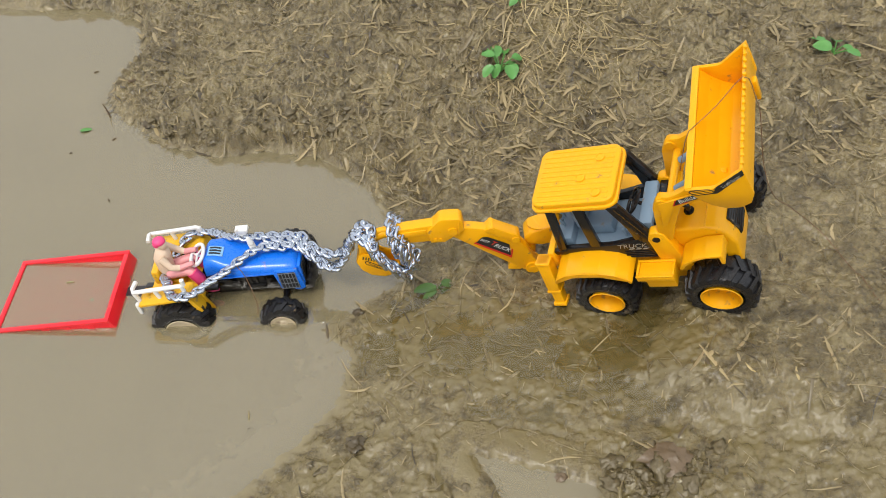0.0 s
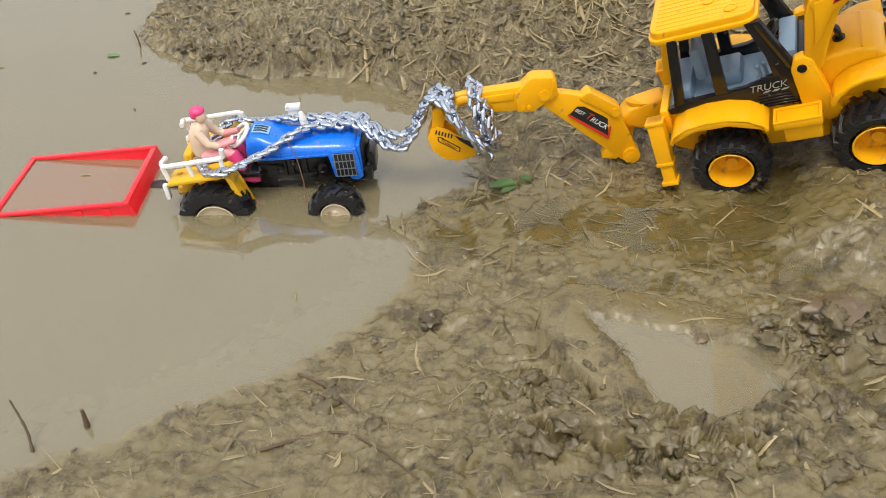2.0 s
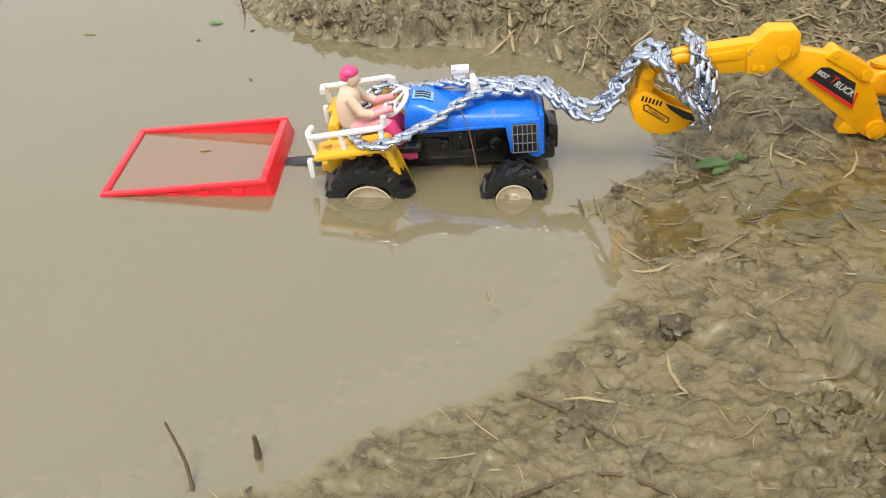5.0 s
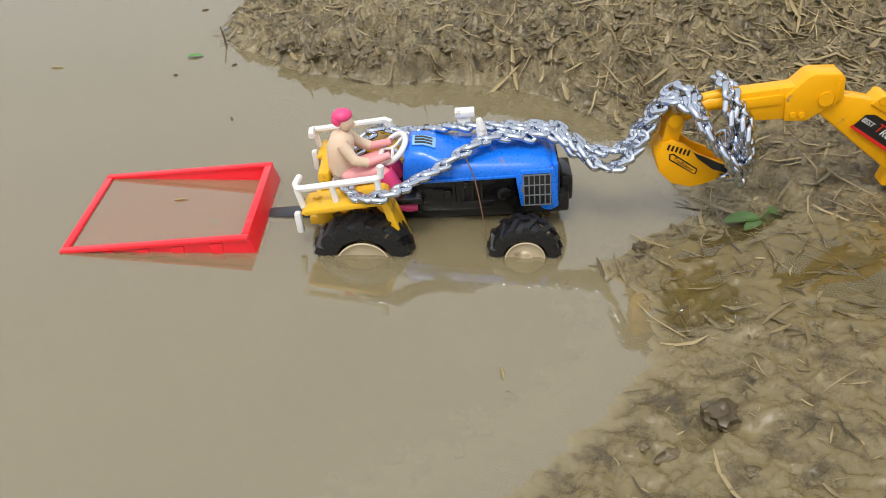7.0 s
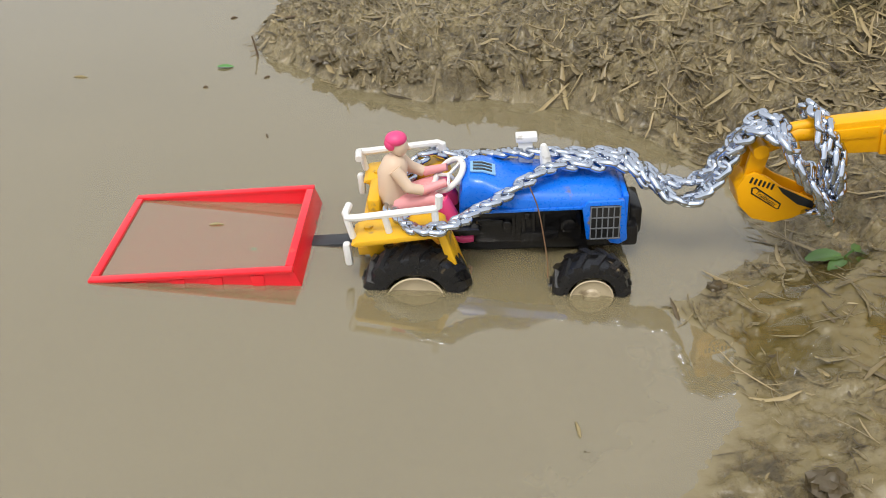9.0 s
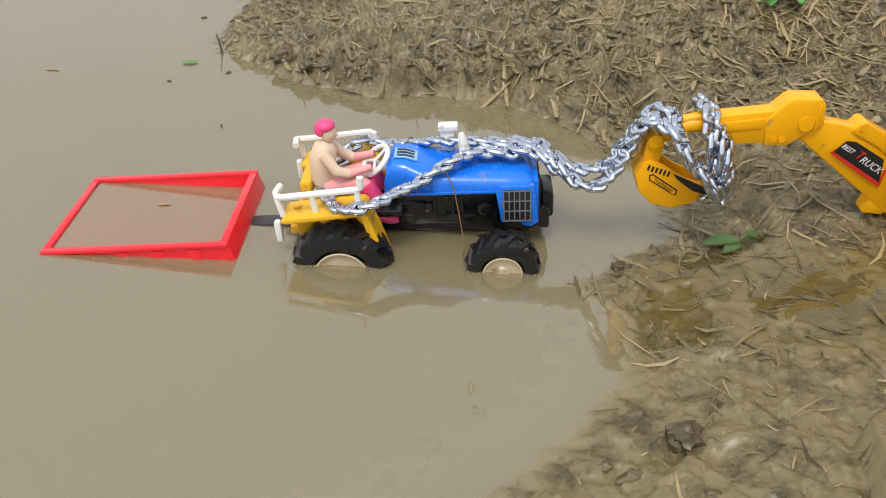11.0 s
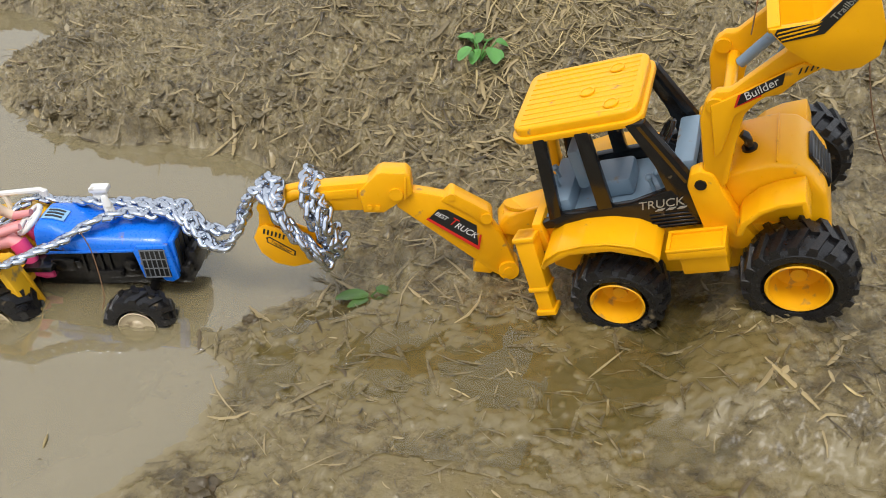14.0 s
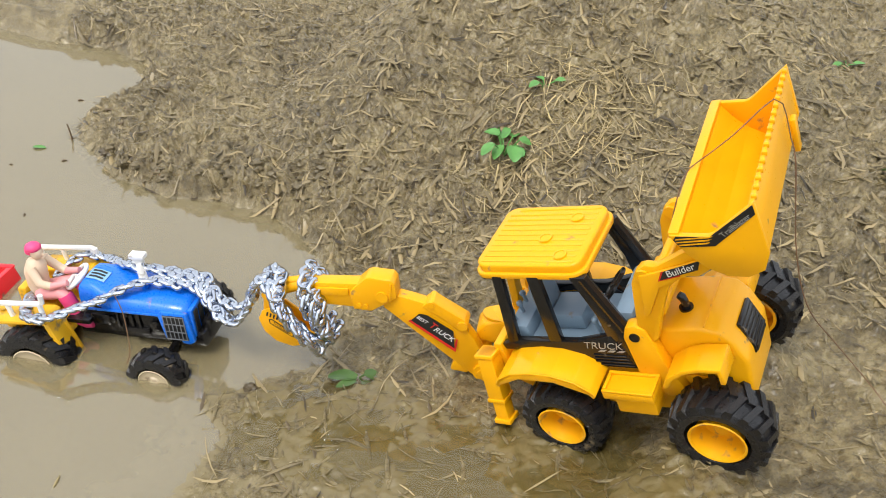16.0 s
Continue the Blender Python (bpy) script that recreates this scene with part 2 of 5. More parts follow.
def slab(bm, M, x, y, z, rad, bevel=0.8, slot=0, seg=2):
    """A plate with rounded corners in plan."""
    pts = []
    for cx, cy, a0 in ((x[1] - rad, y[1] - rad, 0), (x[0] + rad, y[1] - rad, 90), (x[0] + rad, y[0] + rad, 180), (x[1] - rad, y[0] + rad, 270)):
        pts += [(cx + rad * math.cos(radians(a0 + k * 22.5)), cy + rad * math.sin(radians(a0 + k * 22.5))) for k in range(5)]
    return prism(bm, M @ SWAP, pts, z[0], z[1], bevel, slot, seg)


def lathe(bm, M, profile, n=36, slot=0, closed=False, caps=True):
    """Turns the profile (axial, radius) round the y axis of M."""
    t = bmesh.new()
    rings = []
    for ax, r in profile:
        rings.append([t.verts.new((r * math.cos(2 * math.pi * i / n), ax, r * math.sin(2 * math.pi * i / n))) for i in range(n)])
    pairs = list(zip(rings, rings[1:])) + ([(rings[-1], rings[0])] if closed else [])
    for a, b in pairs:
        for i in range(n):
            t.faces.new((a[i], a[(i + 1) % n], b[(i + 1) % n], b[i]))
    if not closed and caps:
        if profile[0][1] > 0.01:
            t.faces.new(rings[0][::-1])
        if profile[-1][1] > 0.01:
            t.faces.new(rings[-1])
    return add(bm, t, M, slot)


def tube(bm, M, pts, r, n=8, slot=0, ends=True):
    """A round rod through the points; r is one radius or one a point."""
    t = bmesh.new()
    pts = [Vector(p) for p in pts]
    rings, ref = [], None
    for i, p in enumerate(pts):
        d = (pts[min(i + 1, len(pts) - 1)] - pts[max(i - 1, 0)]).normalized()
        if ref is None:
            ref = d.orthogonal().normalized()
        ref = (ref - d * ref.dot(d)).normalized()
        s = d.cross(ref)
        rr = r[i] if isinstance(r, (list, tuple)) else r
        rings.append([t.verts.new(p + (ref * math.cos(2 * math.pi * k / n) + s * math.sin(2 * math.pi * k / n)) * rr) for k in range(n)])
    for a, b in zip(rings, rings[1:]):
        for k in range(n):
            t.faces.new((a[k], a[(k + 1) % n], b[(k + 1) % n], b[k]))
    if ends:
        t.faces.new(rings[0][::-1])
        t.faces.new(rings[-1])
    return add(bm, t, M, slot)


def ball(bm, M, c, r, slot=0, u=16, v=10):
    t = bmesh.new()
    bmesh.ops.create_uvsphere(t, u_segments=u, v_segments=v, radius=1.0)
    r = r if isinstance(r, (list, tuple)) else (r, r, r)
    t.transform(Matrix.Translation(c) @ Matrix.Diagonal((*r, 1)))
    return add(bm, t, M, slot)


def spline(pts, n):
    """n points at even steps along a smooth curve through pts."""
    p = [Vector(q) for q in pts]
    out = []
    for i in range(len(p) - 1):
        a, b, c, d = p[max(i - 1, 0)], p[i], p[i + 1], p[min(i + 2, len(p) - 1)]
        for k in range(20):
            t = k / 20
            out.append(0.5 * ((2 * b) + (c - a) * t + (2 * a - 5 * b + 4 * c - d) * t * t + (3 * b - a - 3 * c + d) * t ** 3))
    out.append(p[-1])
    acc = [0.0]
    for a, b in zip(out, out[1:]):
        acc.append(acc[-1] + (b - a).length)
    res = []
    for k in range(n):
        s = acc[-1] * k / (n - 1)
        j = min(max(int(np.searchsorted(acc, s)) - 1, 0), len(out) - 2)
        w = (s - acc[j]) / max(acc[j + 1] - acc[j], 1e-9)
        res.append(out[j].lerp(out[j + 1], w))
    return res, acc[-1]


def text_part(name, words, size, M, material, parent, label="", shear=0.0):
    """Lettering with the built-in font, lying on the x-y plane of M."""
    cu = bpy.data.curves.new(name, "FONT")
    cu.body, cu.size, cu.extrude, cu.shear = words, size, 0.00008, shear
    cu.align_x, cu.align_y = "CENTER", "CENTER"
    tmp = bpy.data.objects.new(name, cu)
    scene.collection.objects.link(tmp)
    me = bpy.data.meshes.new_from_object(tmp.evaluated_get(bpy.context.evaluated_depsgraph_get()))
    bpy.data.objects.remove(tmp)
    me.transform(M)
    me.materials.clear()
    me.materials.append(material)
    ob = new(name, me)
    ob.parent = parent
    if parent.name in BASE:
        ob.matrix_parent_inverse = Matrix.Translation(-BASE[parent.name])
    return tagged(ob, label)


def axes(origin, x, y):
    """A pose with its x axis along x and its z axis square to x and y."""
    x = Vector(x).normalized()
    z = x.cross(Vector(y)).normalized()
    y = z.cross(x)
    m = Matrix((x, y, z)).transposed().to_4x4()
    m.translation = origin
    return m


MM = Matrix.Diagonal((0.001, 0.001, 0.001, 1))
# frame of the backhoe loader: x forward, y across, z up, from the axle on its middle line
KF, KL, KU = Vector((0.9102, -0.1504, 0.3859)), Vector((0.0811, 0.9784, 0.1899)), Vector((-0.4062, -0.1415, 0.9028))
KR = Matrix((KF, KL, KU)).transposed().to_4x4()
KR.translation = Vector((0.352, -0.036, 0.067))
K = KR @ MM
# its body, loader arms and raised bucket sit a little off the axle frame
KB = K @ Matrix.Translation((-3, -6.5, 7))
KA = K @ Matrix.Translation((-6, -6.5, 3.5))
KS = K @ Matrix.Translation((-3.7, 0, 12.8)) @ Matrix.Rotation(radians(2.5), 4, "Z") @ Matrix.Rotation(radians(2.75), 4, "X") @ Matrix.Diagonal((0.95, 1, 1, 1))
# frame of its digging arm: x along the arm, z up
A = pose(0.202, 0, -0.001, 0, 0, 11.5) @ MM
# frame of the tractor
T = pose(0, -0.014, 0, 0, -5, 11) @ MM

# ---- ground and water ----
SHORE = [(-1.6, 0.46), (-0.6, 0.433), (-0.48, 0.428), (-0.40, 0.452), (-0.325, 0.425), (-0.28, 0.33), (-0.285, 0.267), (-0.27, 0.225), (-0.22, 0.20),
         (-0.175, 0.168), (-0.1, 0.165), (-0.05, 0.183), (0.01, 0.182), (0.052, 0.165), (0.092, 0.13), (0.14, 0.06), (0.155, 0.012), (0.12, -0.02),
         (0.08, -0.064), (0.12, -0.09), (0.122, -0.14), (0.10, -0.19), (0.055, -0.242), (0.01, -0.284), (-0.03, -0.316), (-0.09, -0.364), (-0.3, -0.52), (-1.6, -1.2)]
PUDDLE = (0.314, -0.222, 0.042)


PUDDLE_EDGE = [(-0.056, 0.030), (-0.01, 0.027), (0.042, 0.022), (0.068, -0.006), (0.046, -0.034), (0.014, -0.058), (-0.012, -0.040), (-0.026, -0.008)]


def shore_distance(x, y, edge=SHORE):
    """Distance to the edge of the pond or of another outline, above zero on land."""
    P = np.array(edge)
    Q = np.roll(P, -1, axis=0)
    best = np.full(x.shape, 1e9)
    inside = np.zeros(x.shape, bool)
    for (ax, ay), (bx, by) in zip(P, Q):
        dx, dy = bx - ax, by - ay
        t = np.clip(((x - ax) * dx + (y - ay) * dy) / (dx * dx + dy * dy), 0, 1)
        best = np.minimum(best, (x - ax - t * dx) ** 2 + (y - ay - t * dy) ** 2)
        cross = ((ay > y) != (by > y)) & (x < (bx - ax) * (y - ay) / (by - ay + 1e-12) + ax)
        inside ^= cross
    d = np.sqrt(best)
    return np.where(inside, -d, d)


def axis_steps(lo, hi, step, far):
    core = list(np.arange(lo, hi, step))
    out, s, a = [], step, lo
    while a > -far:
        s *= 1.35
        a -= s
        out.append(a)
    end, s, a = [], step, core[-1]
    while a < far:
        s *= 1.35
        a += s
        end.append(a)
    return np.array(out[::-1] + core + end)


GX, GY = axis_steps(-0.46, 0.76, 0.0017, 60), axis_steps(-0.42, 0.74, 0.0017, 60)
XX, YY = np.meshgrid(GX, GY, indexing="ij")
WHEELS = [(0, 10, 0, 29), (0, 95, 0, 29), (99, 13, 1, 30.5), (99, 107, 12, 30.5)]


def build_heights():
    x, y = XX, YY
    flat = np.stack([x.ravel(), y.ravel()], 1)
    n_big = np.array([noise.fractal((a * 16, b * 16, 0.3), 0.9, 2.1, 4) for a, b in flat]).reshape(x.shape)
    n_mid = np.array([noise.fractal((a * 75, b * 75, 5.1), 0.7, 2.2, 4) for a, b in flat]).reshape(x.shape)
    n_lump = np.array([noise.noise((a * 42, b * 42, 9.7)) for a, b in flat]).reshape(x.shape)
    n_fine = np.array([noise.turbulence((a * 190, b * 190, 2.2), 3, True) for a, b in flat]).reshape(x.shape) - 0.5
    s = shore_distance(x, y) + 0.006 * n_big + 0.0035 * n_mid
    xc, yc = np.clip(x, -3, 3), np.clip(y, -3, 3)
    fade = np.clip((xc + 0.10) / 0.16, 0, 1)
    step = np.clip((xc - 0.36) / 0.07, 0, 1) * np.clip((yc + 0.15) / 0.05, 0, 1)
    plane = 0.008 + 0.15 * np.maximum(0, xc - 0.12) + 0.17 * (0.3 + 0.7 * fade) * np.maximum(0, yc - 0.03) + 0.22 * np.maximum(0, -0.23 - yc)
    plane += 0.026 * step * step * (3 - 2 * step) + 0.38 * fade * np.clip(yc - 0.2, 0, 0.25) * np.clip((0.5 - xc) / 0.15, 0, 1)
    plane = np.where(plane > 0.2, 0.2 + 0.25 * (plane - 0.2), plane)
    k = 0.2 + 1.2 * np.clip((yc - 0.10) / 0.05, 0, 1) * np.clip((0.12 - xc) / 0.06, 0, 1)
    rise = k * np.maximum(s, 0) + 1.2 * np.maximum(s - 0.045, 0)
    h = 0.006
    q = np.clip(0.5 + 0.5 * (plane - rise) / h, 0, 1)
    land = plane * (1 - q) + rise * q - h * q * (1 - q)
    land = np.maximum(land, 0.0)
    wetmask = np.exp(-(((x - 0.30) / 0.15) ** 2 + ((y + 0.075) / 0.062) ** 2)) + 0.9 * np.exp(-(((x - 0.18) / 0.05) ** 2 + ((y + 0.05) / 0.04) ** 2))
    wetmask = np.clip(wetmask, 0, 1)
    rough = (1 - 0.72 * wetmask) * (1 - 0.25 * np.clip((-0.12 - y) / 0.05, 0, 1))
    far_bank = np.clip((y - 0.1) / 0.06, 0, 1)
    on = np.clip(s / 0.012, 0, 1)
    land = land + on * rough * (0.004 * n_big + (0.0038 + 0.003 * far_bank) * n_mid + (0.0034 + 0.0036 * far_bank) * n_fine + 0.009 * np.maximum(n_lump - 0.05, 0) * np.clip((y - 0.1) / 0.06, 0.25, 1))
    # churned mounds near the small puddle and along the bank
    for mx, my, r, a in ((0.36, -0.265, 0.05, 0.016), (0.29, -0.285, 0.045, 0.012), (0.395, -0.19, 0.022, 0.016), (0.44, -0.22, 0.04, 0.012), (0.2, -0.33, 0.06, 0.012),
                         (-0.13, 0.235, 0.05, 0.012), (-0.02, 0.24, 0.04, 0.01), (0.1, 0.22, 0.05, 0.008)):
        d2 = ((x - mx) ** 2 + (y - my) ** 2) / (r * r)
        land += a * np.exp(-d2) * (0.75 + 0.25 * n_mid)
    land -= 0.02 * np.exp(-(((x - 0.405) / 0.016) ** 2 + ((y + 0.218) / 0.02) ** 2))
    churn = np.clip((-0.19 - y) / 0.05, 0, 1) * np.clip((x - 0.17) / 0.08, 0, 1)
    land += churn * (0.004 * np.maximum(n_lump, -0.3) + 0.0003 * n_fine)
    # torn clods with deep cracks between them
    n_crack = np.array([noise.fractal((a * 26, b * 40, 3.3), 0.8, 2.3, 4) if b < -0.16 and a > 0.1 else 1.0 for a, b in flat]).reshape(x.shape)
    crack = np.clip(1 - np.abs(n_crack + 0.05) / 0.10, 0, 1)
    torn = np.clip(np.exp(-((x - 0.30) / 0.07) ** 2 - ((y + 0.300) / 0.022) ** 2) + np.exp(-((x - 0.245) / 0.03) ** 2 - ((y + 0.255) / 0.03) ** 2)
                   + np.exp(-((x - 0.395) / 0.035) ** 2 - ((y + 0.195) / 0.02) ** 2) + 0.8 * np.exp(-((x - 0.46) / 0.06) ** 2 - ((y + 0.265) / 0.02) ** 2), 0, 1)
    land += torn * (0.009 * np.clip(n_crack * 3, -1, 1) - 0.03 * crack ** 1.2)
    px, py, pz = PUDDLE
    r = 1 + shore_distance(x - px, y - py, PUDDLE_EDGE) / 0.045 + 0.08 * n_big + 0.05 * n_mid
    land = np.where(r < 1.7, np.maximum(land, pz + 0.003 + 0.004 * (r - 1) - 0.012 * np.clip(r - 1.25, 0, 1)), land)
    land = np.where(r < 1.12, np.minimum(land, pz + 0.03 * (r - 1.0)), land)
    # the machine's wheels have sunk in
    for wx, wy, wz, wr in WHEELS:
        c = K @ Vector((wx, wy, wz)) - KU * (wr * 0.001)
        w = np.exp(-(((x - c.x) ** 2 + (y - c.y) ** 2) / 0.032 ** 2) ** 1.2)
        land = land * (1 - w) + (c.z + 0.004 + 0.003 * n_mid + 0.0015 * n_fine) * w
    bed = -np.minimum(0.036, (0.28 - 0.2 * np.clip((-0.06 - y) / 0.05, 0, 1)) * np.maximum(-s, 0))
    bed += 0.0015 * n_mid * np.clip(-s / 0.02, 0, 1)
    z = np.where(s > 0, np.maximum(land, 0.0003 + 0.03 * s), bed)
    wet = np.maximum(wetmask, np.clip(1 - s / 0.03, 0, 1) * 0.55 * (k < 0.4))
    wet = np.maximum(wet, np.clip(1.35 - r, 0, 1))
    wet = np.maximum(wet, 0.30 + 0.09 * np.clip((-0.09 - y) / 0.04, 0, 1))
    return z, wet, s, wetmask


GZ, GWET, GS, GFILM = build_heights()


def ground_z(x, y):
    i = int(np.clip(np.searchsorted(GX, x) - 1, 0, len(GX) - 2))
    j = int(np.clip(np.searchsorted(GY, y) - 1, 0, len(GY) - 2))
    u, v = (x - GX[i]) / (GX[i + 1] - GX[i]), (y - GY[j]) / (GY[j + 1] - GY[j])
    return float(GZ[i, j] * (1 - u) * (1 - v) + GZ[i + 1, j] * u * (1 - v) + GZ[i, j + 1] * (1 - u) * v + GZ[i + 1, j + 1] * u * v)


def ground_s(x, y):
    i = int(np.clip(np.searchsorted(GX, x), 0, len(GX) - 1))
    j = int(np.clip(np.searchsorted(GY, y), 0, len(GY) - 1))
    return float(GS[i, j]), float(GWET[i, j])


def build_ground():
    nx, ny = XX.shape
    me = bpy.data.meshes.new("ground")
    co = np.stack([XX, YY, GZ], -1).reshape(-1, 3)
    idx = np.arange(nx * ny).reshape(nx, ny)
    quads = np.stack([idx[:-1, :-1], idx[1:, :-1], idx[1:, 1:], idx[:-1, 1:]], -1).reshape(-1, 4)
    me.vertices.add(len(co))
    me.vertices.foreach_set("co", co.ravel())
    me.loops.add(quads.size)
    me.loops.foreach_set("vertex_index", quads.ravel())
    me.polygons.add(len(quads))
    me.polygons.foreach_set("loop_start", np.arange(0, quads.size, 4))
    me.polygons.foreach_set("use_smooth", np.ones(len(quads), bool))
    me.update(calc_edges=True)
    me.attributes.new("wet", "FLOAT", "POINT").data.foreach_set("value", GWET.ravel().astype(np.float32))
    me.attributes.new("silt", "FLOAT", "POINT").data.foreach_set("value", np.clip((0.012 - GS.ravel()) / 0.035, 0, 1).astype(np.float32))
    me.materials.append(MUD)
    tagged(new("ground", me), "brown wet mud bank with churned clods sloping to the pond", "ground", kind="structure")


build_ground()


def sheet(bm, pts, z, slot):
    bm.faces.new([bm.verts.new((p[0], p[1], z)) for p in pts]).material_index = slot


bm = bmesh.new()
for slot, z in enumerate((0.0, -0.003, -0.010)):
    sheet(bm, [(-30, -30), (0.5, -30), (0.5, 0.6), (-30, 0.6)], z, slot)
water = mesh_ob("water", bm, [water_material("water surface", WATER, 0.55, True), water_material("murk", WATER, 0.55, False), water_material("water deep", WATER, 1.0, False)])
tagged(water, "murky brown standing pond water reflecting the sky", "water", kind="structure")
bm = bmesh.new()
px, py, pz = PUDDLE
for dz, slot in ((0, 0), (-0.004, 1)):
    ring = [(px + 1.22 * a, py + 1.22 * b) for a, b in reversed(PUDDLE_EDGE)]
    sheet(bm, ring, pz + dz, slot)
puddle = mesh_ob("puddle", bm, [water_material("puddle surface", (0.31, 0.265, 0.165), 0.6, True, 1.6), water_material("puddle murk", (0.31, 0.265, 0.165), 1.0, False)])
tagged(puddle, "small cloudy puddle in the trampled mud", "puddle", kind="structure")
for poly in puddle.data.polygons:
    if poly.normal.z < 0:
        poly.flip()


def wet_film():
    """A skin of clear olive water lying between the mud lumps beside the machine."""
    i0, i1, j0, j1 = (int(np.searchsorted(g, v)) for g, v in ((GX, 0.12), (GX, 0.58), (GY, -0.17), (GY, 0.04)))
    c = np.pad(GZ[i0:i1, j0:j1], 30, mode="edge")
    for ax in (0, 1, 0, 1):
        c = sum(np.roll(c, k, ax) for k in range(-14, 15)) / 29
    c = c[30:-30, 30:-30]
    keep = (GFILM[i0:i1, j0:j1] > 0.22) & (GS[i0:i1, j0:j1] > 0.004)
    z = c - 0.0026 + 0.0032 * GFILM[i0:i1, j0:j1]
    ny = j1 - j0
    v = [(float(GX[i0 + a]), float(GY[j0 + b]), float(z[a, b])) for a in range(0, i1 - i0) for b in range(ny)]
    f = [(a * ny + b, (a + 1) * ny + b, (a + 1) * ny + b + 1, a * ny + b + 1) for a in range(i1 - i0 - 1) for b in range(ny - 1) if keep[a, b]]
    bm = bmesh.new()
    used = sorted({q for g in f for q in g})
    at = {q: bm.verts.new(v[q]) for q in used}
    for g in f:
        bm.faces.new([at[q] for q in g])
    ob = mesh_ob("shallow_water", bm, water_material("olive film", (0.2, 0.148, 0.035), 0.2, True, 1.55), 180)
    tagged(ob, "thin clear olive water standing between mud lumps", "water", kind="structure")


wet_film()

# ---- wheels ----
def wheel(parent, M, c, r, w, rim_r, rim_mat, lugs, side, rim_label, deep=True):
    """A chunky tyre with slanted lugs and a dished rim; its axle lies along y of M. side: -1 when the outer face looks to -y."""
    W = M @ Matrix.Translation(c)
    bm = bmesh.new()
    h = w / 2
    ro = r * 0.93
    lathe(bm, W, [(-h * 0.72, rim_r), (-h * 0.95, rim_r * 1.12), (-h, ro * 0.84), (-h * 0.86, ro * 0.95), (-h * 0.5, ro), (h * 0.5, ro), (h * 0.86, ro * 0.95), (h, ro * 0.84),
                  (h * 0.95, rim_r * 1.12), (h * 0.72, rim_r)], 48, closed=True)
    ob = part("wheel", bm, RUBBER, parent, "black ribbed rubber tyre smeared with mud")
    lw, d = 2 * math.pi * r / lugs * 0.26, 2 * math.pi * r / lugs * 0.42
    for s in (-1, 1):
        t = bmesh.new()
        y_in, y_out, lo = -s * h * 0.08, s * h * 0.98, ro * 0.93
        rows = (((-lw + d, y_in, lo), (lw + d, y_in, lo), (lw - d * 0.3, y_out, lo * 0.9), (-lw - d * 0.3, y_out, lo * 0.9)),
                ((-lw * 0.75 + d, y_in, r), (lw * 0.75 + d, y_in, r), (lw * 0.75 - d * 0.3, y_out * 0.93, r * 0.955), (-lw * 0.75 - d * 0.3, y_out * 0.93, r * 0.955)))
        vb, vt = ([t.verts.new(v) for v in row] for row in rows)
        t.faces.new(vt)
        for k in range(4):
            t.faces.new((vb[k], vb[(k + 1) % 4], vt[(k + 1) % 4], vt[k]))
        bmesh.ops.recalc_face_normals(t, faces=t.faces)
        me = bpy.data.meshes.new("tread_lug")
        t.to_mesh(me)
        t.free()
        me.materials.append(RUBBER)
        for i in range(lugs):
            lug = new("tread_lug", me)
            lug.parent = ob
            lug.matrix_basis = W @ Matrix.Rotation(-2 * math.pi * (i + 0.25 * s) / lugs, 4, "Y")
    bm = bmesh.new()
    o = side
    flat = [(0.98, 1.0), (1.03, 0.95), (0.92, 0.88), (0.84, 0.6), (0.86, 0.42), (1.0, 0.34), (1.04, 0.2), (1.04, 0.01)]
    lathe(bm, W, [(o * h * a, rim_r * b) for a, b in flat] if not deep else [(o * h * 0.98, rim_r * 1.0), (o * h * 1.02, rim_r * 0.96), (o * h * 0.98, rim_r * 0.9), (o * h * 0.55, rim_r * 0.84), (-o * h * 0.1, rim_r * 0.74), (-o * h * 0.18, rim_r * 0.3),
                  (o * h * 0.25, rim_r * 0.26), (o * h * 0.27, rim_r * 0.01)], 36, caps=False)
    lathe(bm, W, [(-o * h * 0.9, rim_r * 1.0), (-o * h * 0.9, rim_r * 0.88), (-o * h * 0.3, rim_r * 0.8), (-o * h * 0.2, rim_r * 0.01)], 36, caps=False)
    part("rim", bm, rim_mat, ob, rim_label)
    return ob


# ---- red trailer tray ----
R = pose(-0.187, -0.06, 0.0045, 0, -5.6, 11.5) @ MM
trailer = thing("trailer", (-0.187, -0.06, -0.035), "red plastic toy trailer tray half sunk in muddy water", "toy trailer")
bm = bmesh.new()
L2, W2 = 57, 45
for x, y in (((-L2, L2), (-W2, -W2 + 2.2)), ((-L2, L2), (W2 - 2.2, W2)), ((-L2, -L2 + 2.2), (-W2 + 2.2, W2 - 2.2)), ((L2 - 2.2, L2), (-W2 + 2.2, W2 - 2.2))):
    box(bm, R, x, y, (-26, 0), 0.4)
prism(bm, R, [(L2 - 0.5, 1.5), (L2 + 2, 1.5), (L2 + 6, -14), (L2 - 1, -14)], -W2, W2, 0.4)
part("side_wall", bm, RED, trailer)
bm = bmesh.new()
prism(bm, R, [(-L2, -1.0), (L2, -12.2), (L2, -15), (-L2, -4)], -W2, W2, 0.3)
part("tray_floor", bm, RED, trailer)
bm = bmesh.new()
for x, y in (((-L2 - 2, L2 + 2), (-W2 - 2, -W2 + 3)), ((-L2 - 2, L2 + 2), (W2 - 3, W2 + 2)), ((-L2 - 2, -L2 + 3), (-W2 + 3.1, W2 - 3.1)), ((L2 - 3, L2 + 2), (-W2 + 3.1, W2 - 3.1))):
    box(bm, R, x, y, (0.1, 2.6), 0.7)
part("rim", bm, RED, trailer)
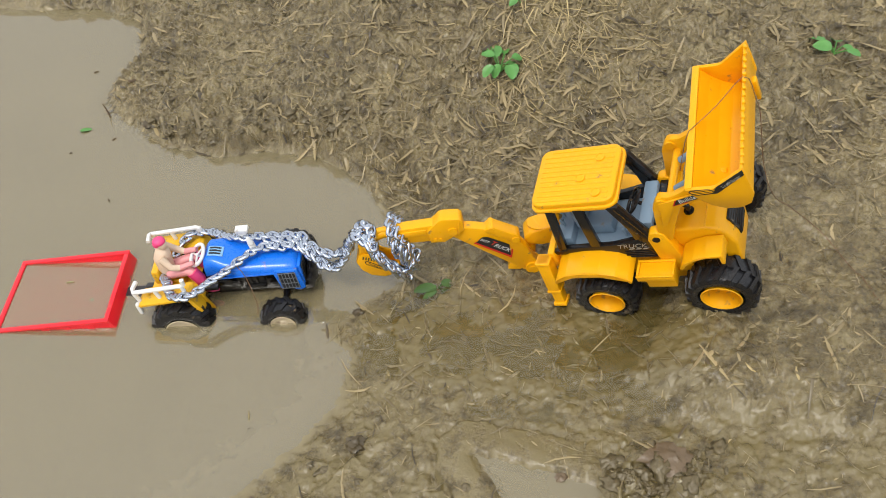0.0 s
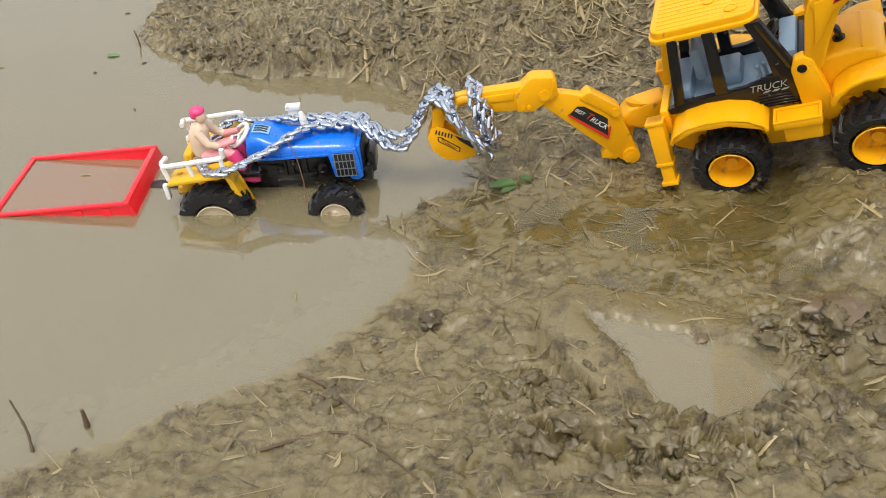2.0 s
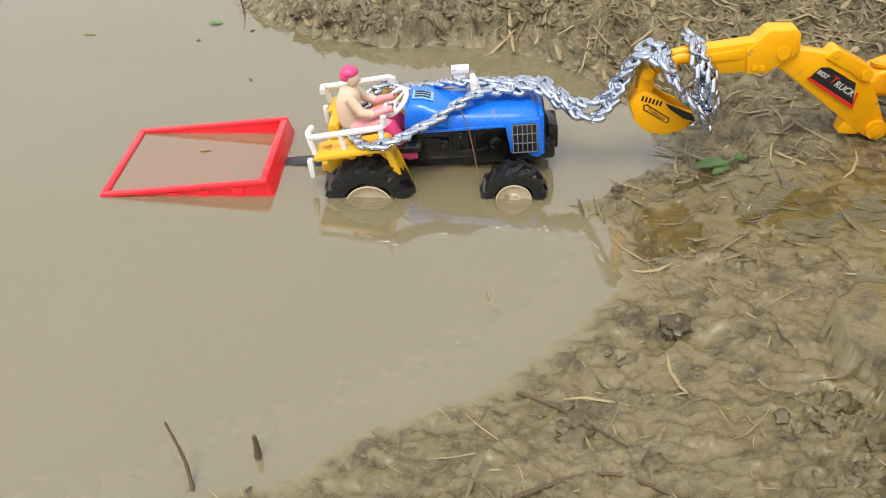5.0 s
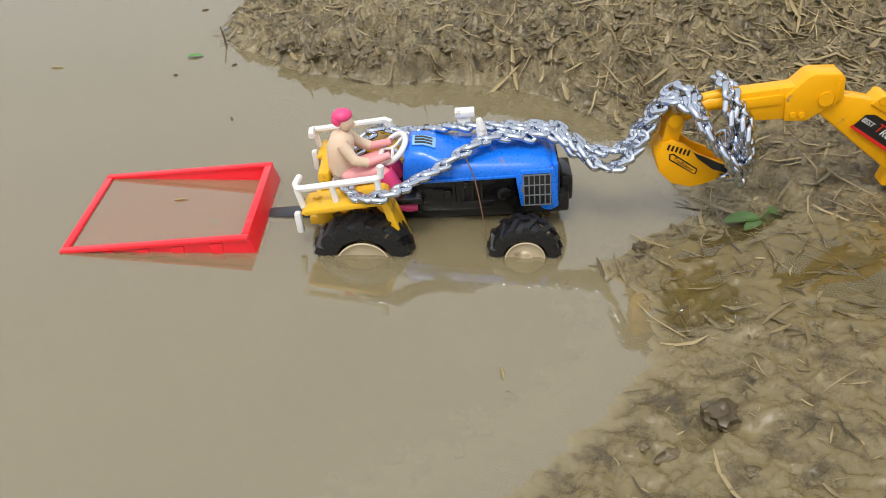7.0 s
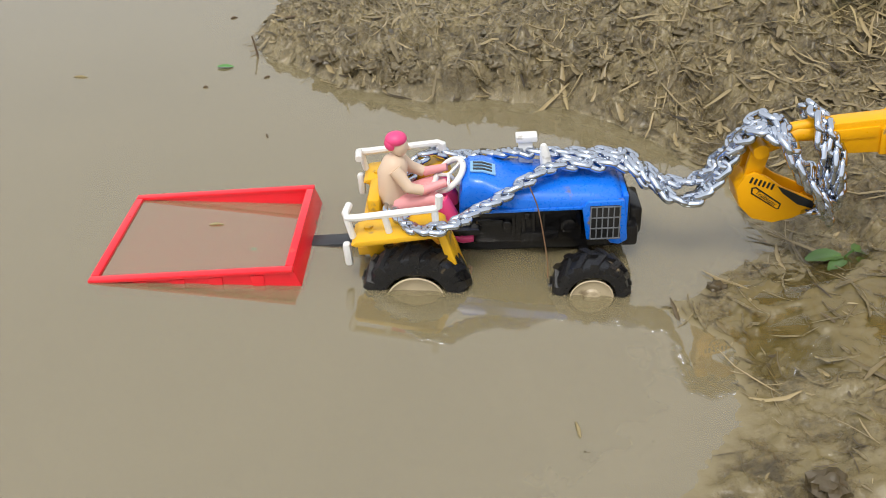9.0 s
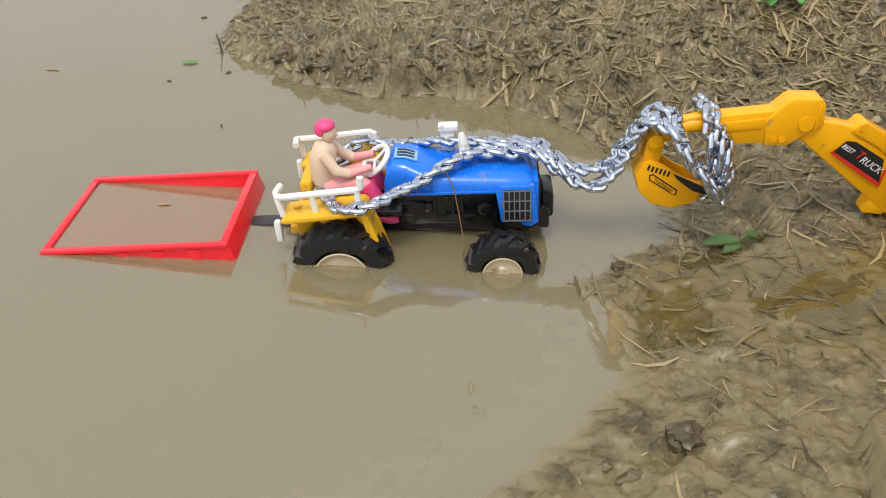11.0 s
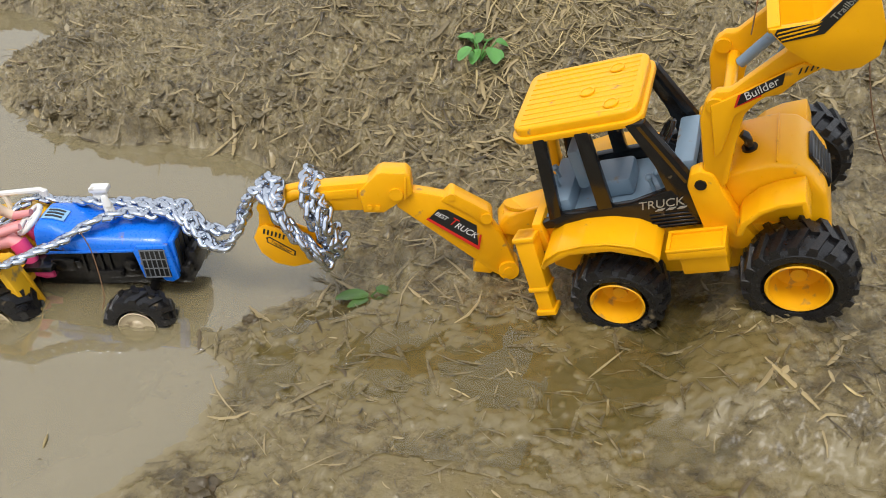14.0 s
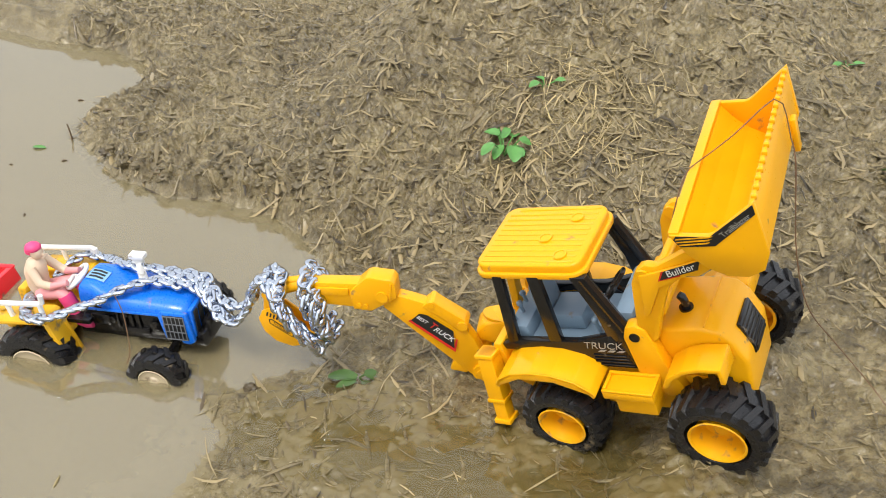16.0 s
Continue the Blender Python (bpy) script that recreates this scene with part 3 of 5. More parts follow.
for i, x in enumerate((-30, -8, 14, 38)):
    bm = bmesh.new()
    prism(bm, R, [(x - 4, -1), (x + 4, -1), (x + 3, -14), (x - 3, -14)], -W2 - 0.9, -W2 - 0.1, 0.3)
    part("side_rib", bm, RED, trailer)
bm = bmesh.new()
box(bm, R, (L2 + 2.2, L2 + 38), (-5, 7), (-16, -10), 1.5)
box(bm, R, (L2 + 28, L2 + 37), (-2, 4), (-10, -3), 1.2)
part("drawbar", bm, HITCH, trailer, "dark grey drawbar under the water")
for y in (-36, 36):
    bm = bmesh.new()
    lathe(bm, R @ Matrix.Translation((-12, y, -31)), [(-5, 9), (5, 9)], 20)
    part("trailer_wheel", bm, RUBBER, trailer)

# ---- blue toy tractor ----
tractor = thing("tractor", (0, -0.014, -0.03), "blue and yellow plastic toy tractor stuck in pond water, chained", "toy tractor")
for x, y, z, r, w, rr, lug in ((-64, -45, -1.5, 32.5, 22, 17, 16), (-64, 38, -1.5, 32.5, 22, 17, 16), (36, -46, -4, 23.5, 19, 12.5, 14), (36, 46, -4, 23.5, 19, 12.5, 14)):
    wheel(tractor, T, (x, y, z), r, w, rr, CREAM, lug, -1 if y < 0 else 1, "cream plastic rim", False)
# bonnet
bm = bmesh.new()
HALF = [(0, 0), (10, -0.3), (17, -1.2), (21, -3.0), (23, -6.2), (23.4, -10.5)]
rows = []
for x, top, w in ((-35, 52, 0.70), (-31, 55.5, 0.72), (-23, 55, 0.76), (-14, 51.5, 0.9), (-2, 49.2, 1.0), (12, 47.8, 1.0), (40, 46.4, 1.0), (52, 45.6, 1.0), (56, 43.5, 0.98), (57.4, 41, 0.94)):
    half = [(y * w, max(top + dz, 36.5)) for y, dz in HALF] + [(23.4 * w, 36)]
    rows.append([(x, -y, z) for y, z in half[::-1]] + [(x, y, z) for y, z in half[1:]])
t = bmesh.new()
rv = [[t.verts.new(q) for q in row] for row in rows]
for r0, r1 in zip(rv, rv[1:]):
    for q in range(len(r0) - 1):
        t.faces.new((r0[q], r0[q + 1], r1[q + 1], r1[q]))
    t.faces.new((r0[-1], r0[0], r1[0], r1[-1]))
t.faces.new(rv[0])
t.faces.new(rv[-1][::-1])
add(bm, t, T)
box(bm, T, (-34, 56), (-24.2, -22.6), (35.6, 37.6), 0.5)
box(bm, T, (-34, 56), (22.6, 24.2), (35.6, 37.6), 0.5)
prism(bm, T, [(-38, 30), (-37, 42), (-34, 50), (-26, 53), (-24, 34)], -15, 15, 1.5)

part("bonnet", bm, BLUE, tractor)
bm = bmesh.new()
for s in (-1, 1):
    prism(bm, T, [(33, 37), (36, 41), (57, 41), (60, 14), (55, 11), (50, 12), (48, 15), (36, 15)], s * 23 - 2, s * 23 + 2, 0.9)
box(bm, T, (56.5, 60), (-21, 21), (16, 42), 1.0)
part("front_cowl", bm, BLUE, tractor)
for s in (-1, 1):
    bm = bmesh.new()
    prism(bm, T, [(37.5, 38.5), (54, 38.5), (55.5, 16), (38.5, 16)], s * 25.4 - 0.35, s * 25.4 + 0.35, 0.1)
    g = part("grille", bm, DECAL, tractor, "black side grille with pale bars")
    bm = bmesh.new()
    for i in range(6):
        x = 38 + i * 3.3
        box(bm, T, (x - 0.35, x + 0.35), (s * 25.9 - 0.25, s * 25.9 + 0.25), (16.5, 38), 0)
    for z in (16.4, 23.6, 30.8, 38.0):
        box(bm, T, (37.7, 55.3), (s * 26.0 - 0.2, s * 26.0 + 0.2), (z - 0.35, z + 0.35), 0)
    part("grille_mesh", bm, GRILLE, g)
for y in range(-16, 17, 8):
    bm = bmesh.new()
    box(bm, T, (60.2, 61.2), (y - 3, y + 3), (20, 40), 0.3)
    part("front_slot", bm, DECAL, tractor)
# engine block and frame
bm = bmesh.new()
box(bm, T, (-30, 34), (-17, 17), (10, 37.5), 1.5)
box(bm, T, (-46, 62), (-12, 12), (1, 14), 1.5)
box(bm, T, (56, 67), (-20, 20), (6, 20), 2)
box(bm, T, (62, 70), (-13, 13), (10, 28), 2)
for x, z, r in ((26, 22, 4.5), (-10, 24, 3), (2, 30, 2.2)):
    lathe(bm, T @ Matrix.Translation((x, -17, z)), [(2, r), (-3, r), (-3.5, r * 0.7)], 16)
for x in (-6, 0, 6, 12):
    box(bm, T, (x - 1.2, x + 1.2), (-19, -16.5), (16, 36), 0.5)
box(bm, T, (-28, -12), (-19.5, -16), (18, 28), 0.8)
box(bm, T, (-2, 20), (-20, -16), (12, 18), 0.8)
for s in (-1, 1):
    tube(bm, T, [(36, s * 12, 0), (36, s * 42, -2)], 3.5, 10)
    tube(bm, T, [(-64, s * 12, 2), (-64, s * 42, 1)], 5, 10)
part("engine_block", bm, BLACK, tractor, "glossy black moulded engine and chassis")
# rear body: fenders and platform
for s in (-1, 1):
    bm = bmesh.new()
    fy = -39 if s < 0 else 30
    prism(bm, T, [(-98, 35), (-95, 37), (-48, 41), (-45, 39), (-45, 37), (-49, 37.5), (-95, 33.5)], fy - 11, fy + 11, 0.7)
    tube(bm, T, [(-89, fy - s * 3, 36), (-89, fy - s * 3, 39)], 2.6, 12)
    iy = fy - s * 7.5
    prism(bm, T, [(-92, 33), (-45, 38), (-40, 24), (-34, 2), (-38, 1), (-46, 12), (-52, 30), (-80, 31)], iy - 1.5, iy + 1.5, 0.6)
    prism(bm, T, [(-95, 33), (-78, 33), (-82, 14), (-90, 12)], iy - 1.4, iy + 1.4, 0.6)
    prism(bm, T, [(-50, 40.5), (-45, 39), (-36, 4), (-32, 1), (-37, 0.5), (-41, 3)], fy - 9, fy + 9, 0.6)
    f = part("fender", bm, YELLOW_T, tractor, "yellow rear fender splashed with mud")
    bm = bmesh.new()
    y = -43 if s < 0 else 34
    tube(bm, T, [(-97, y, 36), (-99, y, 48), (-98, y - s * 0.5, 49.5)], 2.0, 8)
    front = [(-47.5, y, 54), (-47, y, 61)] if s < 0 else [(-47.5, y, 52), (-47, y, 42)]
    tube(bm, T, [(-99, y - s * 12, 50), (-100, y - s * 3, 50.4), (-99, y, 49), (-94, y, 49), (-50, y, 52.6)] + front, 2.2, 8)
    tube(bm, T, [(-76, y, 36), (-78, y, 50)], 2.0, 8)
    tube(bm, T, [(-50, y, 40), (-50, y, 52.5)], 2.0, 8)
    part("guard_rail", bm, WHITE, f, "white plastic guard rail")
bm = bmesh.new()
box(bm, T, (-98, -42), (-30, 30), (14, 20), 1.2)
box(bm, T, (-86, -62), (-14, 14), (20, 28), 2.5)
box(bm, T, (-92, -84), (-14, 14), (24, 42), 2.5)
part("seat_platform", bm, YELLOW_T, tractor)
for x, y, z in (((-103.5, -99), (-46, -41), (18, 33)), ((-103.5, -99), (32, 37), (18, 33)), ((-96, -90), (-22, -16), (6, 18))):
    bm = bmesh.new()
    box(bm, T, x, y, z, 1.6)
    part("rear_lamp", bm, WHITE, tractor, "white moulded rear lamp")
bm = bmesh.new()
box(bm, T, (-46, -26), (-26, 26), (22, 26), 0.8)
part("foot_plate", bm, BLACK, tractor, "black foot plate")
# steering wheel
S = T @ Matrix.Translation((-43, -2, 50)) @ Matrix.Rotation(radians(-38), 4, "Y") @ Matrix.Rotation(radians(12), 4, "X")
bm = bmesh.new()
ring = [(11 * math.cos(a), 11 * math.sin(a), 0) for a in np.linspace(0, 2 * math.pi, 29)]
tube(bm, S, ring, 1.9, 10, ends=False)
for a in (0.3, 2.4, 4.5):
    tube(bm, S, [(0, 0, 0), (9.5 * math.cos(a), 9.5 * math.sin(a), 0)], 1.1, 6)
tube(bm, S, [(0, 0, 1), (0, 0, -12)], 1.4, 8)
part("steering_wheel", bm, WHITE, tractor, "white plastic steering wheel")
bm = bmesh.new()
tube(bm, T, [(15, -1, 46), (15, -1, 49.5)], 4.2, 12)
part("exhaust_socket", bm, BLUE, tractor)
bm = bmesh.new()
tube(bm, T, [(15, -1, 47), (13.6, -1, 59), (13.2, -1, 62), (12.8, -1, 65), (12.5, -1, 66.5)], [3.7, 3.3, 2.8, 2.3, 1.6], 12)
part("exhaust_stub", bm, WHITE, tractor, "white plastic exhaust stub")
bm = bmesh.new()
box(bm, T, (-1.2, 7.2), (11.5, 16.5), (46, 62), 0.6)
box(bm, T, (-2.6, 10), (10, 18), (62.2, 66), 0.6)
part("air_stack", bm, WHITE, tractor, "white plastic air stack")
# maker's mark on the dashboard as plain bars
bm = bmesh.new()
prism(bm, T, [(-30, 55.4), (-23, 54.9), (-15.5, 52.2), (-15.5, 53.0), (-23, 55.6), (-30, 56.0)], -9.5, 3, 0)
part("mark_plate", bm, PLATE, tractor, "pale blue mark plate with dark bars")
for i in range(3):
    bm = bmesh.new()
    y = 0.6 - i * 3.6
    prism(bm, T, [(-28.4, 55.8), (-23, 55.5), (-17.5, 53.5), (-17.5, 54.0), (-23, 56.0), (-28.4, 56.3)], y - 0.9, y + 0.9, 0)
    part("mark_bar", bm, DECAL, tractor)

# ---- doll on the seat ----
DOLL = T @ Matrix.Translation((2, 0, 2.5))
bm = bmesh.new()
tube(bm, DOLL, [(-77, -5, 28), (-79, -5, 40), (-78, -5, 52), (-75, -5, 60), (-73, -5, 64)], [7.4, 8.4, 8.8, 7.4, 3.4], 14)
ball(bm, DOLL, (-72, -5, 70), (5.2, 4.8, 6.4))
tube(bm, DOLL, [(-68, -5, 69), (-66, -5, 67.5)], [1.6, 0.8], 6)
for s in (-1, 1):
    tube(bm, DOLL, [(-75, -5 + s * 9, 59), (-68, -5 + s * 12.5, 49), (-60, -5 + s * 11, 46)], [4.0, 3.6, 3.2], 10, slot=0)
    tube(bm, DOLL, [(-60, -5 + s * 11, 46), (-46, -5 + s * 9, 49.5)], [3.0, 2.4], 10, slot=2)
    tube(bm, DOLL, [(-76, -5 + s * 5, 33), (-54, -5 + s * 9, 39), (-50, -5 + s * 10, 36)], [6, 5, 4.6], 10, slot=2)
    tube(bm, DOLL, [(-51, -5 + s * 10, 38), (-46, -5 + s * 11, 28), (-44, -5 + s * 12, 14), (-38, -5 + s * 12, 12), (-32, -5 + s * 12, 12)], [6, 6, 3.4, 3.2, 2.4], 10, slot=1)
ball(bm, DOLL, (-73.5, -5, 74.5), (6.4, 6.0, 4.2), slot=1)
ball(bm, DOLL, (-76.5, -5, 72), (4.0, 5.2, 4.6), slot=1)
tagged(mesh_ob("doll", bm, [BUFF, PINK, ROSE], 60), "cream and pink plastic driver doll seated on the tractor", "doll")

# ---- yellow backhoe loader ----
backhoe = thing("backhoe_loader", K @ Vector((50, 51, -28)), "yellow plastic toy backhoe loader with raised bucket standing in mud", "toy excavator")
for (x, y, z, r), w in zip(WHEELS, (26, 26, 28, 28)):
    wheel(backhoe, K, (x, y, z), r, w, r * 0.56, YELLOW_D, 18, -1 if y < 51 else 1, "yellow dished rim")
bm = bmesh.new()
prism(bm, K, [(-42, 10), (-40, 42), (58, 38), (70, 30), (108, 22), (110, 0), (60, -4), (-20, -3)], 25, 78, 1.6)
tube(bm, K, [(0, 10, 0), (0, 95, 0)], 4, 10)
tube(bm, K, [(99, 13, 1), (99, 107, 12)], 4, 10)
part("chassis", bm, YELLOW, backhoe)
bm = bmesh.new()
prism(bm, KB, [(66, 18), (66, 55), (98, 57.5), (109, 55), (115, 48), (121, 33), (120, 2), (112, -3), (70, 2)], 34, 82, 3.0, seg=3)
box(bm, KB, (99.5, 100.5), (36, 80), (55.5, 57.9), 0.3)
hood_b = part("bonnet", bm, YELLOW, backhoe)
bm = bmesh.new()
GR = [(114.0, 49.5), (116.2, 50), (122.4, 33), (122.0, 28), (119, 28)]
prism(bm, KB, GR, 47, 70, 0.4)
gr = part("front_grille", bm, BLACK, hood_b, "black slatted front grille")
for i in range(7):
    bm = bmesh.new()
    z = 30 + i * 2.9
    x = 122.0 - max(0, z - 33) * 0.4
    box(bm, KB, (x - 0.8, x + 1.0), (47.8, 69.2), (z - 0.8, z + 0.8), 0.3)
    part("slat", bm, BLACK, gr)
bm = bmesh.new()
tube(bm, KB, [(86, 52, 54), (86, 52, 58)], 4.2, 14)
tube(bm, KB, [(86, 52, 56), (86, 52, 62.5), (85, 52, 65.5), (83.6, 52, 67)], [2.6, 2.3, 2.6, 2.2], 12)
part("exhaust", bm, BLACK, hood_b, "short black exhaust pipe")
for y0, y1, s in ((4, 33, 1), (83, 112, -1)):
    yo, yi = (y0, y1) if s > 0 else (y1, y0)
    bm = bmesh.new()
    arc = [(-34, 27), (-30, 33), (-20, 38.5), (-5, 41), (10, 40.5), (24, 36.5), (33, 30), (36, 25)]
    inner = [(x * 0.94, z - 2.4) for x, z in arc]
    prism(bm, KB, arc + inner[::-1], min(yo, yi), max(yo, yi), 0.8)
    rim = [(-34, 27), (-30, 33), (-20, 38.5), (-5, 41), (10, 40.5), (24, 36.5), (33, 30), (36, 26), (33, 26), (10, 34.5), (-14, 34.5), (-31, 27)]
    prism(bm, KB, rim, min(yo, yo + s * 2), max(yo, yo + s * 2), 0.7)
    part("rear_fender", bm, YELLOW, backhoe)
    bm = bmesh.new()
    arc = [(76, 30), (80, 38), (90, 45), (100, 48), (113, 48.5)]
    prism(bm, KB, arc + [(113, 45.5), (100, 45), (91, 42), (83, 36), (79, 29)], min(yo + s * 8, yi), max(yo + s * 8, yi), 0.8)
    prism(bm, KB, [(110.5, 47.5), (113.2, 47.5), (114.0, 37), (111, 37)], min(yo + s * 8, yi), max(yo + s * 8, yi), 0.6)
    part("front_fender", bm, YELLOW, backhoe)
    bm = bmesh.new()
    ya, yb = (1.5, 19) if s > 0 else (84, 101.5)
    box(bm, K, (35.5, 67.5), (ya, yb), (27, 32.5), 0.7)
    for x, y in (((35.5, 67.5), (ya, ya + 2.2)), ((35.5, 67.5), (yb - 2.2, yb)), ((35.5, 37.7), (ya + 2.3, yb - 2.3)), ((65.3, 67.5), (ya + 2.3, yb - 2.3))):
        box(bm, K, x, y, (32.3, 34.2), 0.4)
    box(bm, K, (41, 66), (ya + 3, yb) if s > 0 else (ya, yb - 3), (13, 27.2), 0.9)
    part("step_box", bm, YELLOW, backhoe)
    # stabiliser leg
    bm = bmesh.new()
    lean = axes(K @ Vector((-47, 16 if s > 0 else 87, 46)), KF, (K.to_3x3() @ Vector((19, -s * 11, -52)))) @ MM
    box(bm, lean, (-6, 6), (0, 38), (-6, 6), 1.0)
    box(bm, lean, (-4.8, 4.8), (36, 54), (-4.8, 4.8), 0.9)
    box(bm, lean, (-6.8, 6.8), (35, 38), (-6.8, 6.8), 0.8)
    box(bm, lean, (-7, 7), (0, 3), (-7, 7), 0.8)
    box(bm, lean, (-6.4, 6.4), (52, 55.5), (-6.4, 6.4), 0.7)
    part("stabiliser", bm, YELLOW, backhoe)
# cab
bm = bmesh.new()
RF = KB @ Matrix.Translation((2.5, 0, 106.5))
slab(bm, RF, (-33.5, 37.5), (30.5, 89.5), (-7, 0), 8, 2.2, seg=3)
slab(bm, RF, (-35.5, 39.5), (28.5, 91), (-9.5, -5.5), 9, 1.0)
roof = part("roof", bm, YELLOW, backhoe, "ribbed yellow cab roof")
for i in range(11):
    bm = bmesh.new()
    y = 34.5 + i * 5.1
    box(bm, RF, (-29 + (5 if i > 9 else 0), 33), (y - 0.9, y + 0.9), (-0.8, 0.45), 0.3, seg=1)
    part("roof_rib", bm, YELLOW, roof)
for x, y in ((22.6, 39.7), (6.8, 55.6), (20.6, 75.6)):
    bm = bmesh.new()
    lathe(bm, RF @ Matrix.Translation((x, y, 0)) @ Matrix.Rotation(radians(90), 4, "X"), [(0.4, 4.3), (1.3, 4.2), (1.4, 3.4), (0.9, 3.2), (0.9, 0.1)], 24)
    part("roof_button", bm, YELLOW, roof)
for y0, y1, s in ((28, 33, 1), (83, 88, -1)):
    bm = bmesh.new()
    prism(bm, KB, [(-33, 36), (-34, 41), (-20, 45), (22, 47), (46, 54), (58, 27), (30, 27), (0, 36)], y0, y1, 0.8)
    door = part("door_panel", bm, BLACK, backhoe, "glossy black door panel")
    face = y0 if s > 0 else y1
    for i in range(4):
        bm = bmesh.new()
        z = 29.5 + i * 2.6
        box(bm, KB, (30, 55 - i * 1.1), (face - s * 0.9 if s > 0 else face - 0.1, face + 0.1 if s > 0 else face + 0.9), (z - 0.5, z + 0.5), 0.2, seg=1)
        part("door_rib", bm, BLACK, door)
    for name, pts in (("rear_pillar", [(-29, 40), (-21, 40), (-13, 99), (-20, 99)]), ("middle_pillar", [(2, 41), (11, 41), (12, 99), (4, 99)]),
                      ("front_pillar", [(44, 46), (56, 28), (60, 31), (54, 62), (42, 99), (32, 99), (41, 70)])):
        bm = bmesh.new()
        prism(bm, KB, pts, y0 + 0.2, y1 - 0.2, 0.8)
        part(name, bm, BLACK, backhoe)
    bm = bmesh.new()
    tube(bm, KB, [(40, (y0 + y1) / 2, 98), (56, (y0 + y1) / 2, 58)], 3.4, 8)
    part("windscreen_post", bm, BLACK, backhoe)
bm = bmesh.new()
box(bm, KB, (60, 67), (33.2, 82.8), (26, 62), 1.0)
part("front_bulkhead", bm, BLACK, backhoe)
bm = bmesh.new()
box(bm, KB, (-34, 60), (33.5, 82.5), (34, 39), 0.8)
box(bm, KB, (-30, -16), (36, 80), (38, 50), 1.5)
box(bm, KB, (-4, 20), (46, 70), (39, 52), 3)
box(bm, KB, (-12, -4), (46, 70), (48, 76), 3)
box(bm, KB, (48, 60), (36, 80), (39, 66), 2)
box(bm, KB, (30, 44), (35, 44), (39, 47), 1.5)
for x, y in ((34, 38), (38, 41), (-26, 42), (-24, 50), (-26, 60)):
    tube(bm, KB, [(x, y, 46), (x - 1, y, 56)], 1.2, 8)
    ball(bm, KB, (x - 1, y, 57), 2.2)
part("cab_interior", bm, GREY, backhoe, "blue grey moulded seat and console")
bm = bmesh.new()
S = KB @ Matrix.Translation((42, 58, 68)) @ Matrix.Rotation(radians(-50), 4, "Y")
tube(bm, S, [(11 * math.cos(a), 11 * math.sin(a), 0) for a in np.linspace(0, 2 * math.pi, 29)], 1.5, 8, ends=False)
for a in (0.5, 2.6, 4.7):
    tube(bm, S, [(0, 0, 0), (10.6 * math.cos(a), 10.6 * math.sin(a), 0)], 1.2, 6)
tube(bm, S, [(0, 0, 0), (0, 0, -18)], 1.8, 8)
part("steering_wheel", bm, BLACK, backhoe)
bm = bmesh.new()
box(bm, KB, (-40, -34), (26, 90), (20, 42), 1.0)
for y in (60, 82):
    prism(bm, KB, [(-40, 40), (-34, 40), (-24, 97), (-30, 97)], y, y + 8, 0.9)
    box(bm, KB, (-33, -24), (y - 1.5, y + 9.5), (90, 97), 0.9)
part("rear_frame", bm, YELLOW, backhoe)
# loader posts and arms
for y0, y1, s in ((25, 34, 1), (82, 91, -1)):
    bm = bmesh.new()
    prism(bm, KB, [(58, 22), (55, 56), (58, 64), (64, 66), (70, 62), (76, 36), (86, 10), (72, 8)], y0, y1, 1.4)
    post = part("loader_post", bm, YELLOW, backhoe)
    bm = bmesh.new()
    yo = y0 if s > 0 else y1
    tube(bm, KB, [(62.5, yo - s * 0.8, 57), (62.5, yo + s * 2, 57)], 3.2, 14)
    part("pivot_pin", bm, BLACK, post, "dark recessed pivot pin")
    bm = bmesh.new()
    prism(bm, KA, [(67, 60), (73, 100), (78, 110), (84, 114), (90, 113), (118, 129), (128, 140), (137, 137), (136, 122), (112, 106), (104, 106), (94, 98), (85, 76), (79, 58), (74, 54)],
          y0 + 1.5, y1 - 1.5, 1.6)
    prism(bm, KA, [(80, 108), (88, 110), (124, 122), (132, 118), (108, 109), (90, 100), (80, 80), (76, 77)], yo - s * 0.6 + (0 if s > 0 else -2), yo - s * 0.6 + (2 if s > 0 else 0), 0.6)
    tube(bm, KA, [(82, y0, 107), (82, y1, 107)], 4.2, 14)
    arm = part("loader_arm", bm, YELLOW, backhoe)
    if s > 0:
        nearface = yo - 0.9
        bm = bmesh.new()
        prism(bm, KA, [(92, 106), (95, 112), (116, 119.5), (114, 113.5)], nearface - 0.25, nearface, 0)
        st = part("arm_sticker", bm, DECAL, arm, "black and red printed sticker")
        bm = bmesh.new()
        prism(bm, KA, [(90.6, 105), (93.8, 112), (95, 112), (92.2, 106), (104, 110), (103.6, 109)], nearface - 0.15, nearface + 0.1, 0)
        part("sticker_edge", bm, DECAL_R, st)
        text_part("sticker_lettering", "Builder", 0.0060, axes(KA @ Vector((104.2, nearface - 0.36, 112.9)), KA.to_3x3() @ Vector((23, 0, 8.5)), KA.to_3x3() @ Vector((-8.5, 0, 23))), DECAL_W, st, shear=0.2)
        for i in range(5):
            bm = bmesh.new()
            x = 121 + i * 2.6
            prism(bm, KA, [(x, 117 + i * 0.4), (x + 1, 117.4 + i * 0.4), (x + 2.6, 120.5 + i * 0.2), (x + 1.6, 120.2 + i * 0.2)], nearface - 0.2, nearface, 0)
            part("sticker_stripe", bm, DECAL, st)
bm = bmesh.new()
tube(bm, KA, [(86, 32, 100), (86, 84, 100)], 3.2, 12)
box(bm, KA, (74, 84), (34, 82), (70, 76), 1.2)
part("arm_crossbar", bm, YELLOW, backhoe)
